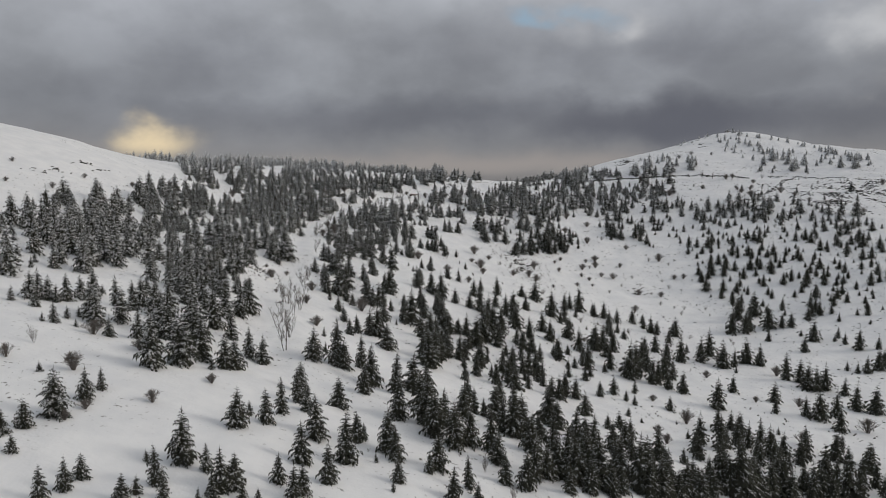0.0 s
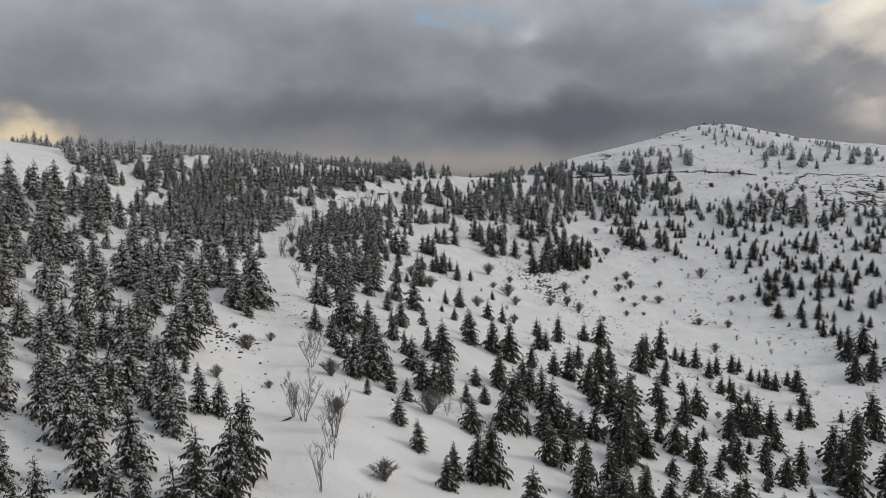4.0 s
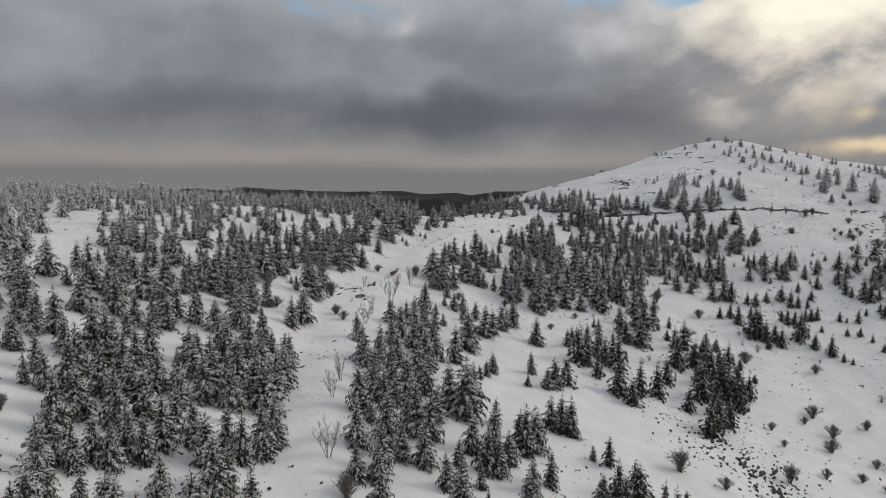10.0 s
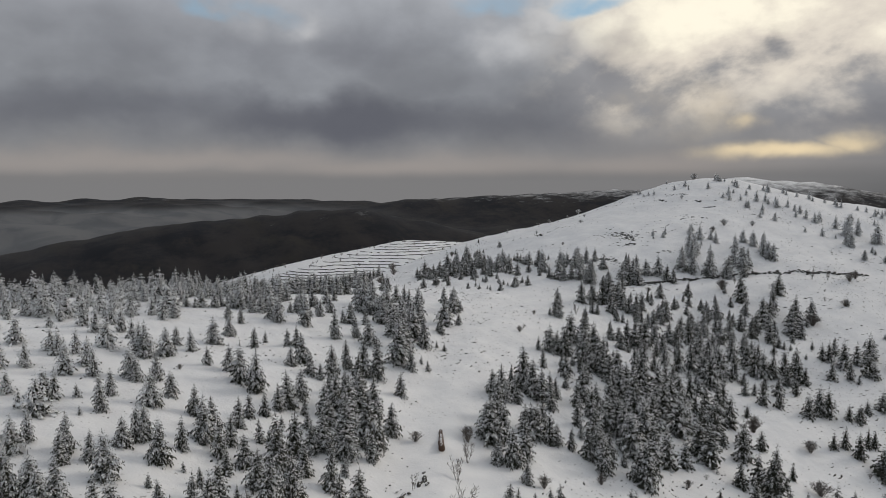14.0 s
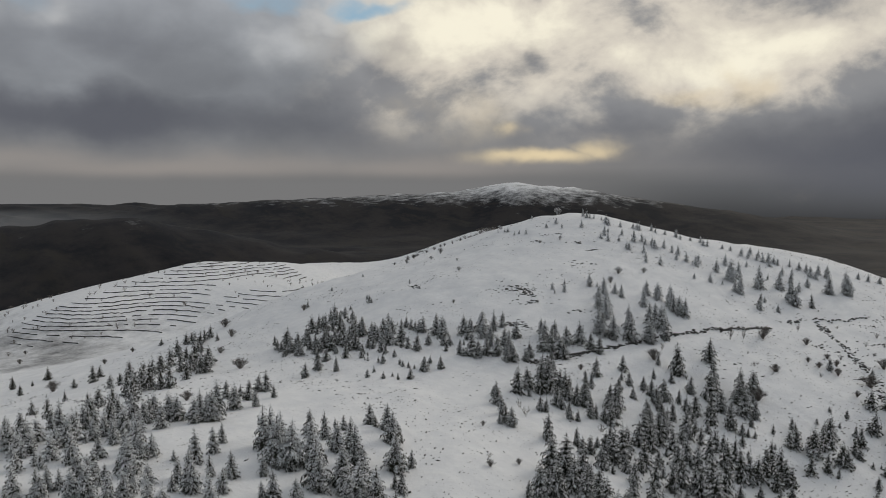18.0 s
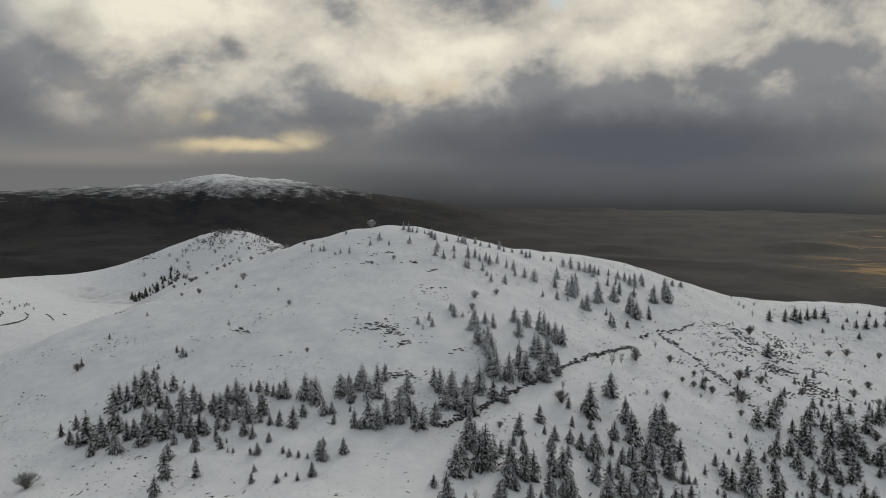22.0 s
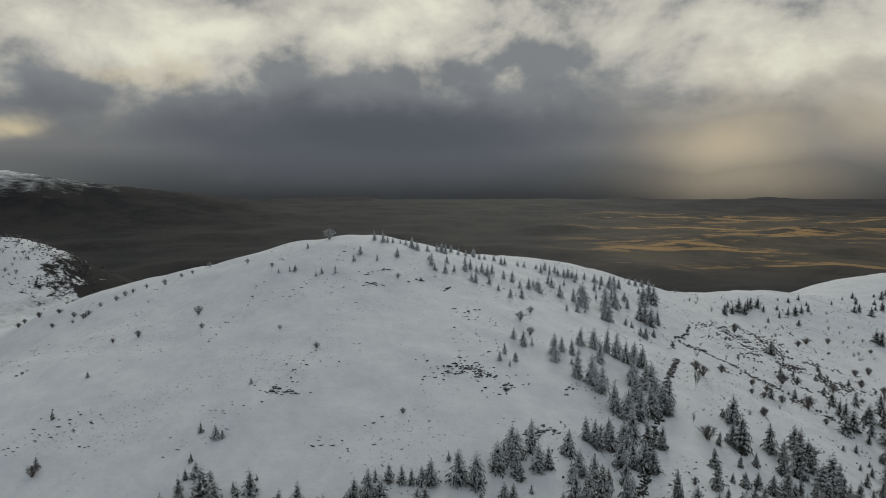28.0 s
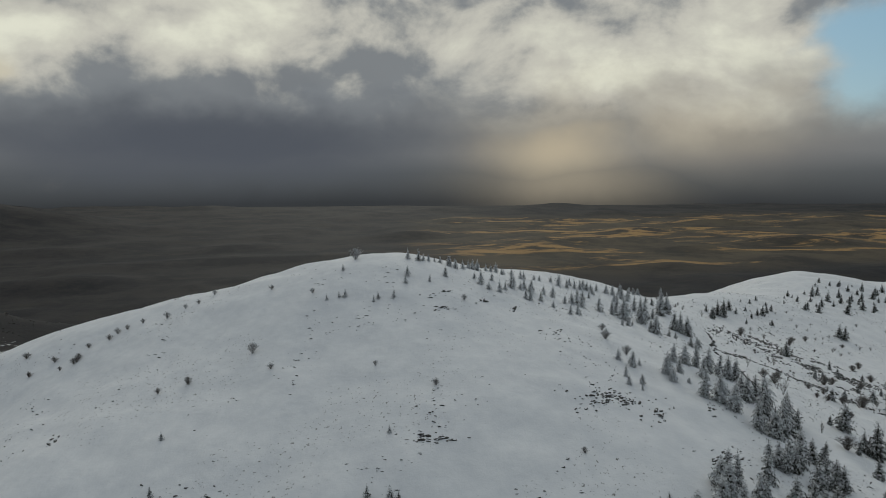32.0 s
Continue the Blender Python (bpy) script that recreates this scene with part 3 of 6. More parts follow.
NEAR_CROWNS = [crown_shape(s, 18, 10, 4, p, k) for s, p, k in ((1, 0.9, 0.8), (2, 0.76, 0.95), (3, 1.0, 0.7), (4, 0.84, 1.0), (5, 0.94, 0.85))]
FAR_CROWNS = [crown_shape(s, 14, 8, 2, p, k) for s, p, k in ((11, 0.98, 0.6), (12, 0.85, 0.75), (13, 1.08, 0.5), (14, 0.92, 0.65))]
near_meshes = [mesh_of("crown", v, f, NEEDLES, SNOWCAP, c) for v, f, c in NEAR_CROWNS]
far_meshes = [mesh_of("crown", v, f, NEEDLES, SNOWCAP, c) for v, f, c in FAR_CROWNS]
trunk_mesh = mesh_of("trunk", *trunk_shape(), BARK)
taken = {}
TREES = []


def free(x, y, gap):
    i, j = int(x // 3), int(y // 3)
    for a in range(i - 1, i + 2):
        for b in range(j - 1, j + 2):
            for px, py in taken.get((a, b), ()):
                if (px - x) ** 2 + (py - y) ** 2 < gap * gap:
                    return False
    return True


def hold(x, y):
    taken.setdefault((int(x // 3), int(y // 3)), []).append((x, y))


def inside(x, y, shape):
    c = False
    for (x1, y1), (x2, y2) in zip(shape, shape[1:] + shape[:1]):
        if (y1 > y) != (y2 > y) and x < (x2 - x1) * (y - y1) / (y2 - y1) + x1:
            c = not c
    return c


track_grid = set()
for px, py in TRACK_LINE:
    for a in range(-3, 4):
        for b in range(-3, 4):
            if a * a + b * b <= 5:
                track_grid.add((int(px + a), int(py + b)))
rng = random.Random(7)
# glades with no trees: (x, y, radius)
GLADES = [(-56, 157, 5), (-43, 125, 4), (-47, 163, 4.5), (-39, 185, 2.5), (-36, 244, 3), (-28, 111, 5.5), (-100, 214, 24), (-80, 170, 18)]
stand_count = 0


def stand(gap, shape, tall=4.1, thin=0.2, far=False):
    """A planted stand: rows along the slope's contour, with gaps; trees on the track are left out."""
    global stand_count
    stand_count += 1
    cx, cy = sum(p[0] for p in shape) / len(shape), sum(p[1] for p in shape) / len(shape)
    gradx, grady = lvl(cx + 8, cy) - lvl(cx - 8, cy), lvl(cx, cy + 8) - lvl(cx, cy - 8)
    along = math.atan2(gradx, -grady)
    reach = max(math.hypot(p[0] - cx, p[1] - cy) for p in shape)
    n = int(reach / gap) + 1
    for i in range(-n, n + 1):
        for j in range(-int(n * 1.3) - 1, int(n * 1.3) + 2):
            u, v = j * gap * 0.85 + rng.gauss(0, 0.45) * gap, i * gap * 1.15 + rng.gauss(0, 0.38) * gap
            x, y = cx + u * math.cos(along) - v * math.sin(along), cy + u * math.sin(along) + v * math.cos(along)
            lump = noise.noise(Vector((x / 6, y / 6, 3.0))) + 0.4 * noise.noise(Vector((x / 2.6, y / 2.6, 9.0)))
            if rng.random() < thin + max(0, 0.06 - lump) * 1.3 or not inside(x, y, shape) or (int(x), int(y)) in track_grid or any((x - a) ** 2 + (y - b) ** 2 < r * r for a, b, r in GLADES) or not free(x, y, gap * rng.uniform(0.66, 0.95)):
                continue
            hold(x, y)
            TREES.append((x, y, tall * (0.32 + 0.9 * rng.random() ** 0.85) * (1 + 0.3 * lump), stand_count))


def lone(tall, *spots):
    """Single trees."""
    for x, y in spots:
        hold(x, y)
        TREES.append((x, y, tall * rng.uniform(0.9, 1.1), 0))


# woods too far off or too dense to count
stand(2.3, [(64, 163), (66, 182), (69, 203), (86, 226), (108, 218), (125, 202), (96, 150), (80, 156)], 3.3, 0.12)
stand(3.4, [(86, 226), (100, 248), (136, 240), (124, 203), (108, 218)], 3.0, 0.45)
stand(2.0, [(-46, 74), (-58, 92), (-61, 110), (-56, 128), (-58, 146), (-49, 152), (-45, 140), (-44, 122), (-42, 100), (-41, 84)], 4.2, 0.06)
stand(2.3, [(-50, 167), (-60, 165), (-69, 180), (-68, 200), (-54, 204), (-48, 188)], 4.0, 0.1)
stand(2.2, [(-46, 132), (-53, 136), (-57, 150), (-48, 152), (-43, 142)], 4.0, 0.1)
stand(2.3, [(-52, 196), (-66, 192), (-100, 212), (-112, 262), (-82, 300), (-40, 305), (-12, 290), (-14, 268), (-30, 258), (-50, 250), (-54, 220)], 3.6, 0.12)
stand(3.4, [(292, 600), (312, 594), (345, 610), (352, 628), (322, 624), (300, 612)], 5.0, 0.1)
stand(4.0, [(228, 179), (240, 152), (233, 128), (203, 152), (190, 197)], 3.5)
# trees that stand where each can be told apart
lone(0.9, (-30.3, 52.4), (-18.3, 42.5), (-14.1, 39.3), (-11.1, 40.9), (-5.0, 50.8), (-3.4, 46.1), (-35.8, 62.7), (-33.5, 64.1), (24.9, 87.5), (-6.9, 102.7), (24.9, 135.8), (27.8, 136.8), (-23.9, 158.0), (-12.0, 161.5), (-11.7, 154.5), (-7.1, 144.2), (31.4, 143.1), (3.7, 163.1), (-46.4, 206.7), (-41.4, 224.1), (-34.3, 216.4), (78.3, 230.9), (58.3, 258.6), (-17.5, 262.9), (32.3, 290.3), (35.0, 301.7), (35.1, 300.9), (37.3, 303.9), (37.4, 290.7), (50.8, 311.9), (51.3, 324.9), (95.7, 362.3))
lone(1.3, (-25.1, 40.1), (-20.5, 61.7), (-17.3, 38.6), (-14.9, 53.4), (-11.9, 40.5), (2.4, 48.8), (-37.0, 76.6), (-35.2, 65.8), (-34.7, 67.0), (-14.6, 85.7), (-13.3, 79.0), (-40.2, 108.3), (23.7, 89.5), (43.4, 89.9), (50.6, 120.9), (-6.0, 140.0), (20.6, 141.2), (21.0, 140.5), (89.4, 147.3), (-49.3, 173.4), (-43.3, 199.7), (-31.0, 212.3), (-25.8, 210.4), (35.9, 211.0), (60.9, 206.1), (193.7, 212.4), (-48.3, 216.7), (-41.7, 228.2), (-36.9, 213.6), (-25.0, 225.1), (64.3, 215.8), (71.3, 217.3), (77.1, 231.7), (84.8, 221.1), (-12.9, 260.5), (-2.9, 243.6), (-2.6, 242.2), (2.1, 249.8), (2.7, 248.5), (35.6, 249.4), (67.6, 245.3), (81.6, 241.4), (84.2, 238.8), (87.1, 241.4), (-21.3, 268.5))
lone(1.3, (-20.1, 268.0), (-12.0, 270.9), (8.8, 272.3), (85.8, 284.8), (123.4, 278.4), (30.2, 290.1), (31.9, 288.3), (31.9, 294.8), (35.6, 298.4), (36.8, 293.1), (37.1, 291.9), (37.3, 294.5), (51.1, 292.6), (55.3, 302.4), (80.4, 294.8), (90.5, 291.0), (51.8, 332.0), (55.3, 334.7), (59.5, 332.3), (71.3, 332.5), (109.9, 332.8), (110.9, 331.9), (131.7, 319.0), (79.1, 362.3), (112.2, 341.1), (112.6, 338.9), (123.7, 338.1))
lone(1.7, (-26.8, 41.9), (-25.2, 51.3), (-20.7, 39.3), (-17.7, 37.7), (-15.8, 38.7), (-13.5, 40.0), (-6.3, 54.8), (-3.2, 47.8), (-1.1, 50.9), (-40.6, 66.2), (-38.4, 66.3), (-28.2, 97.4), (-16.8, 104.2), (-3.4, 105.9), (18.9, 106.4), (25.0, 95.6), (25.5, 110.8), (25.8, 94.1), (19.1, 118.3), (23.1, 116.2), (-45.0, 156.9), (-40.5, 145.2), (-10.4, 154.9), (-9.1, 156.1), (5.0, 160.4), (74.3, 146.0), (78.3, 140.5), (-50.4, 170.0), (-9.4, 166.0), (-1.8, 177.1), (-46.6, 203.4), (-44.6, 200.1), (-7.7, 191.4), (-6.9, 210.5), (-3.0, 205.3), (-1.7, 192.0), (12.9, 209.4), (19.5, 205.8), (38.4, 202.0), (60.2, 207.2), (69.4, 207.9), (70.1, 210.8), (192.7, 204.3), (197.1, 195.1), (-47.0, 218.7))
lone(1.7, (-45.8, 225.6), (-33.3, 214.6), (-26.7, 222.3), (-4.6, 213.7), (12.0, 221.5), (19.5, 214.8), (32.1, 216.7), (67.8, 213.8), (69.4, 233.8), (69.9, 213.1), (76.4, 217.9), (82.9, 231.0), (-21.7, 248.8), (1.9, 253.8), (5.0, 255.6), (40.2, 255.1), (67.0, 246.1), (70.3, 247.1), (71.8, 244.3), (80.9, 240.0), (84.5, 261.3), (88.1, 239.0), (92.0, 252.4), (-19.8, 277.4), (-17.8, 270.3), (-15.1, 263.7), (12.7, 269.1), (30.8, 264.6), (38.4, 273.1), (43.9, 270.5), (59.8, 264.6), (63.0, 266.4), (118.0, 282.8), (123.9, 268.5), (138.6, 274.2), (152.8, 287.5), (29.2, 293.1), (38.9, 298.0), (40.9, 290.6), (43.4, 302.9), (47.0, 288.5), (50.8, 310.6), (81.6, 296.4), (119.2, 296.8), (124.6, 311.8))
lone(1.7, (142.1, 304.8), (144.8, 301.6), (148.2, 300.4), (150.9, 292.2), (152.2, 290.5), (49.1, 326.9), (52.1, 334.0), (60.9, 335.8), (116.2, 326.5), (117.2, 321.8), (129.7, 321.6), (130.1, 320.5), (131.8, 317.8), (67.7, 361.0), (112.7, 337.8), (1.9, 394.3))
lone(2.1, (-21.4, 36.3), (-26.2, 43.3), (-20.8, 37.7), (-14.7, 42.6), (-10.5, 43.5), (-9.2, 41.9), (-8.8, 42.8), (-38.1, 69.4), (-35.1, 63.4), (-30.3, 63.6), (4.1, 72.4), (19.1, 80.9), (-29.8, 91.4), (-29.3, 98.9), (-13.6, 105.3), (-8.1, 108.8), (-6.3, 109.8), (6.2, 91.1), (20.7, 102.3), (21.9, 104.4), (30.8, 94.8), (50.5, 87.9), (-43.1, 127.7), (-41.2, 131.0), (-19.4, 114.5), (-9.6, 129.9), (-6.4, 113.8), (14.4, 112.9), (20.3, 114.9), (37.2, 130.4), (45.8, 132.2), (72.1, 124.9), (-44.2, 157.6), (-44.1, 146.5), (-42.2, 151.9), (-37.8, 147.9), (-31.4, 160.6), (-4.7, 137.6), (-4.5, 147.1), (84.9, 151.0), (-15.9, 169.2), (3.1, 169.8), (-48.1, 194.7), (-45.7, 204.9), (-42.0, 205.5))
lone(2.1, (-38.5, 209.0), (-36.4, 211.3), (-25.3, 208.7), (-13.5, 204.5), (-7.0, 206.8), (-6.3, 192.9), (38.9, 205.7), (39.5, 211.9), (50.2, 212.5), (71.6, 207.1), (193.5, 209.4), (197.6, 204.8), (-24.6, 218.3), (-22.0, 228.3), (-18.0, 237.2), (31.5, 213.4), (42.5, 231.9), (70.5, 218.1), (79.6, 217.9), (87.3, 235.3), (93.9, 234.1), (98.2, 219.3), (173.6, 222.3), (174.5, 213.7), (179.5, 217.1), (185.5, 215.6), (-29.8, 238.4), (-8.7, 258.4), (18.0, 248.5), (41.4, 242.3), (44.1, 261.3), (59.6, 261.8), (62.2, 259.7), (66.6, 254.5), (66.6, 246.9), (154.3, 260.2), (155.7, 261.3), (165.0, 262.0), (166.6, 260.1), (168.6, 258.0), (-23.6, 276.3), (-19.8, 270.3), (-19.3, 269.2), (-16.8, 268.5), (-16.3, 266.5))
lone(2.1, (-14.2, 272.4), (-6.0, 263.2), (8.5, 269.9), (14.1, 266.3), (54.6, 280.6), (68.7, 263.6), (118.8, 267.7), (121.5, 264.4), (124.6, 269.7), (142.2, 281.3), (148.0, 272.1), (154.1, 275.2), (7.7, 295.4), (10.6, 290.8), (33.9, 287.5), (35.3, 311.4), (35.7, 303.5), (35.8, 297.5), (37.8, 306.1), (39.0, 289.8), (39.1, 301.0), (41.1, 308.8), (43.1, 301.1), (46.6, 292.6), (49.4, 294.7), (50.9, 306.4), (82.6, 293.9), (84.8, 295.6), (118.7, 310.0), (121.3, 306.1), (125.5, 308.0), (126.3, 292.2), (126.8, 301.6), (135.7, 311.1), (139.7, 306.4), (140.6, 308.2), (149.7, 298.1), (-7.9, 326.9), (32.8, 327.4), (50.7, 330.3), (59.6, 333.2), (110.6, 329.1), (119.7, 325.8), (121.3, 318.2), (132.1, 312.9))
lone(2.1, (57.3, 356.6), (33.9, 394.4))
lone(2.5, (-25.3, 49.2), (-16.7, 40.0), (-12.7, 41.5), (-11.3, 57.1), (-6.8, 54.1), (0.6, 47.7), (1.8, 50.0), (-39.0, 69.6), (-37.6, 73.3), (20.7, 82.0), (-34.9, 90.5), (-33.8, 89.2), (-29.9, 110.9), (-27.2, 92.8), (-26.1, 93.1), (-14.7, 98.9), (-13.6, 96.1), (-12.2, 91.7), (-11.5, 93.6), (2.2, 108.7), (21.4, 95.4), (22.0, 111.4), (27.7, 101.2), (33.9, 105.4), (46.9, 98.3), (-45.1, 116.6), (-27.5, 118.2), (-21.3, 117.7), (-12.7, 118.1), (34.9, 136.1), (72.9, 123.1), (-44.8, 150.9), (-43.0, 151.3), (-41.8, 144.9), (-41.4, 147.4), (-38.6, 147.5), (-35.3, 147.4), (-29.9, 149.4), (-23.7, 153.1), (-23.1, 160.1), (-17.9, 152.7), (-16.7, 154.2), (-15.2, 160.9), (23.6, 137.7), (27.0, 144.0))
lone(2.5, (42.9, 152.0), (43.3, 147.0), (48.0, 147.1), (80.0, 142.4), (-50.5, 172.8), (-49.2, 179.6), (-47.1, 173.5), (-47.0, 210.0), (-43.9, 205.2), (-38.0, 202.7), (-37.6, 205.6), (-37.4, 200.5), (-10.0, 204.4), (-4.9, 194.5), (-0.8, 211.5), (10.2, 205.6), (11.9, 207.4), (17.5, 205.7), (27.7, 205.9), (186.6, 206.3), (-47.0, 229.2), (-40.6, 216.9), (-38.4, 219.3), (-37.0, 232.5), (-34.1, 229.7), (-31.1, 216.8), (-27.5, 222.2), (-26.1, 226.9), (-18.0, 233.6), (-3.0, 217.7), (31.4, 225.7), (35.5, 218.6), (47.3, 236.7), (49.1, 236.5), (49.1, 223.2), (60.3, 220.8), (63.7, 228.4), (69.1, 224.0), (71.9, 226.0), (72.0, 229.4), (77.8, 233.7), (83.9, 236.2), (180.5, 231.2), (182.4, 220.5), (-32.3, 245.4))
lone(2.5, (-24.7, 258.5), (-23.3, 256.8), (-20.4, 240.5), (-19.3, 247.2), (-5.8, 257.1), (10.0, 258.9), (15.9, 238.4), (36.2, 254.7), (47.9, 260.8), (48.5, 259.7), (53.0, 238.0), (65.3, 256.9), (70.1, 261.0), (74.1, 241.8), (76.0, 243.1), (-23.1, 269.7), (-21.0, 271.2), (-20.2, 271.5), (-19.0, 283.6), (-16.3, 272.8), (-15.8, 270.5), (-10.5, 265.6), (40.0, 286.8), (40.4, 265.5), (41.3, 265.1), (44.8, 264.8), (52.7, 269.5), (53.2, 285.8), (56.4, 269.0), (62.9, 264.8), (64.2, 262.8), (72.8, 265.3), (85.9, 287.4), (117.8, 266.8), (121.0, 280.3), (144.0, 266.8), (145.7, 273.7), (148.6, 278.2), (149.7, 284.3), (150.0, 286.4), (150.2, 282.2), (150.4, 280.7), (152.0, 277.4), (152.0, 278.5), (152.2, 267.8))
lone(2.5, (152.4, 282.8), (153.0, 285.3), (153.9, 272.7), (154.1, 270.9), (-16.1, 311.4), (-9.2, 309.9), (6.1, 287.7), (37.9, 288.6), (43.4, 299.7), (47.3, 298.3), (50.8, 309.0), (50.8, 307.5), (50.9, 305.2), (53.2, 293.8), (91.8, 294.1), (115.6, 294.4), (118.3, 292.0), (119.1, 301.5), (119.3, 302.4), (121.4, 298.7), (128.3, 300.5), (130.1, 295.7), (131.5, 289.1), (135.7, 309.1), (136.2, 310.1), (145.0, 303.0), (147.9, 296.3), (148.5, 295.4), (33.1, 324.7), (41.5, 327.5), (46.7, 320.8), (47.8, 331.2), (52.4, 332.8), (129.3, 314.9), (130.0, 316.2), (130.7, 324.7), (2.9, 362.3), (29.0, 357.3), (36.8, 365.6))
lone(2.9, (-13.4, 52.3), (-13.3, 40.9), (-12.9, 55.2), (-9.8, 47.5), (-7.6, 45.2), (-0.5, 52.1), (4.4, 57.5), (4.8, 54.1), (8.5, 56.8), (10.0, 54.4), (14.9, 57.8), (-40.0, 68.4), (-40.0, 69.8), (-38.0, 71.1), (-22.2, 73.4), (-13.0, 62.8), (-7.6, 67.0), (3.2, 72.5), (21.0, 78.1), (28.2, 77.7), (46.3, 72.3), (51.2, 82.9), (-38.7, 101.6), (-37.3, 96.5), (-33.3, 89.9), (-32.3, 90.4), (-31.2, 103.7), (-14.7, 107.0), (-8.7, 102.7), (8.8, 111.3), (14.0, 90.9), (14.7, 107.1), (23.8, 97.8), (-45.0, 117.7), (-45.0, 124.4), (-29.4, 121.4), (-19.7, 116.7), (-13.5, 132.5), (-12.5, 125.5), (-10.1, 120.8), (11.8, 113.5), (18.7, 122.3), (22.3, 134.4), (23.7, 132.4), (83.4, 134.4))
lone(2.9, (-46.6, 155.6), (-43.2, 144.2), (-43.0, 159.6), (-42.6, 145.0), (-39.6, 146.5), (-38.6, 156.7), (-37.9, 162.2), (-36.7, 147.7), (-32.1, 148.8), (-23.3, 144.5), (-19.1, 152.8), (-16.6, 161.9), (-15.4, 153.4), (-10.5, 158.9), (-7.2, 158.0), (7.5, 143.0), (16.5, 149.4), (32.1, 151.7), (32.3, 138.4), (34.7, 140.3), (41.6, 146.5), (43.4, 143.1), (66.6, 143.8), (79.5, 139.0), (-48.8, 185.7), (-19.0, 168.0), (-17.6, 168.5), (-9.8, 181.6), (-5.4, 169.1), (-3.6, 168.6), (-0.1, 172.7), (0.8, 169.6), (-56.1, 189.6), (-53.8, 189.5), (-43.4, 194.4), (-43.0, 201.9), (-40.3, 209.9), (-37.9, 198.8), (-35.7, 208.8), (-34.5, 200.9), (-32.3, 212.4), (-25.2, 202.5), (-3.3, 209.8), (0.5, 191.5), (3.2, 210.3))
lone(2.9, (18.5, 211.7), (58.6, 211.5), (185.1, 208.8), (-49.0, 231.3), (-48.1, 220.0), (-45.9, 213.6), (-45.6, 218.3), (-44.7, 219.8), (-43.4, 227.8), (-42.5, 216.5), (-39.1, 228.9), (-32.4, 226.2), (-31.3, 219.4), (-29.4, 218.3), (-28.9, 224.5), (-27.7, 226.3), (-24.9, 217.1), (-24.6, 228.2), (-23.3, 221.1), (-17.9, 220.2), (-9.3, 234.8), (-3.4, 212.8), (-2.0, 213.4), (5.5, 225.3), (7.0, 224.5), (10.8, 228.7), (54.8, 222.2), (55.8, 221.9), (56.8, 235.4), (59.1, 228.1), (65.1, 220.3), (66.2, 220.1), (67.2, 219.8), (68.1, 225.2), (73.2, 216.6), (76.8, 229.6), (78.6, 234.7), (79.9, 225.8), (79.9, 224.4), (83.4, 219.0), (90.9, 223.2), (94.8, 222.7), (182.2, 213.7), (-44.5, 242.0), (-42.2, 240.9))
lone(2.9, (-36.8, 247.2), (-32.4, 261.8), (-30.9, 243.6), (-25.7, 250.7), (-23.4, 246.9), (-18.9, 237.9), (-11.4, 261.0), (4.9, 254.4), (35.2, 250.8), (37.5, 256.6), (37.6, 254.4), (40.2, 248.2), (43.5, 262.4), (46.4, 240.7), (49.9, 239.3), (52.0, 260.0), (53.0, 262.1), (60.8, 258.0), (63.8, 261.0), (64.4, 255.2), (-50.9, 264.4), (-29.0, 268.8), (-23.9, 282.2), (-22.6, 282.4), (-22.0, 276.8), (-13.7, 265.8), (-13.5, 272.9), (-5.6, 273.4), (13.0, 270.6), (50.4, 265.2), (52.0, 272.7), (52.2, 281.3), (53.8, 283.4), (54.1, 284.3), (55.9, 267.4), (56.2, 281.1), (58.6, 264.0), (89.9, 284.4), (90.0, 286.1), (122.3, 274.8), (137.1, 284.6), (138.8, 285.3), (139.0, 266.9), (151.5, 279.6), (152.3, 269.2))
lone(2.9, (155.1, 266.4), (158.0, 267.2), (-18.2, 292.8), (-4.5, 287.5), (5.2, 294.9), (11.7, 297.5), (23.0, 302.4), (28.4, 301.0), (31.4, 308.6), (34.2, 306.6), (39.2, 309.4), (39.6, 302.7), (40.8, 306.9), (43.8, 307.7), (47.0, 289.4), (48.8, 295.7), (89.7, 292.5), (118.8, 307.8), (127.3, 303.0), (127.5, 299.3), (127.6, 290.2), (128.1, 287.9), (129.8, 293.8), (130.1, 288.3), (130.5, 298.3), (32.6, 323.3), (32.8, 320.2), (33.0, 329.3), (34.7, 333.4), (35.4, 328.2), (37.1, 333.1), (38.7, 313.3), (40.4, 322.1), (42.1, 316.3), (44.2, 321.6), (46.9, 318.7), (129.6, 322.6), (29.0, 359.3), (-2.9, 384.1), (11.4, 373.4))
lone(3.3, (-25.6, 45.7), (-15.0, 50.2), (-12.4, 59.2), (-9.3, 61.3), (-3.6, 51.9), (6.4, 54.1), (11.8, 55.7), (13.9, 56.5), (20.8, 61.0), (-37.3, 75.3), (-32.9, 66.6), (-28.3, 65.0), (-19.5, 70.2), (-19.2, 64.3), (-18.1, 70.0), (-10.6, 74.2), (6.3, 78.3), (7.8, 77.6), (9.4, 68.5), (16.3, 65.7), (23.4, 62.6), (25.0, 64.3), (46.7, 74.4), (-40.8, 106.4), (-35.9, 94.0), (-35.4, 98.7), (-35.0, 100.7), (-34.8, 109.8), (-33.6, 101.8), (-15.2, 109.2), (-11.9, 109.3), (-11.0, 108.9), (-9.5, 110.6), (-7.3, 89.8), (-5.9, 104.5), (-3.2, 99.7), (-2.0, 106.0), (-1.2, 102.0), (0.7, 107.6), (9.7, 99.9), (14.1, 100.0), (45.0, 108.6), (51.1, 98.2), (63.7, 110.7), (-45.5, 130.1))
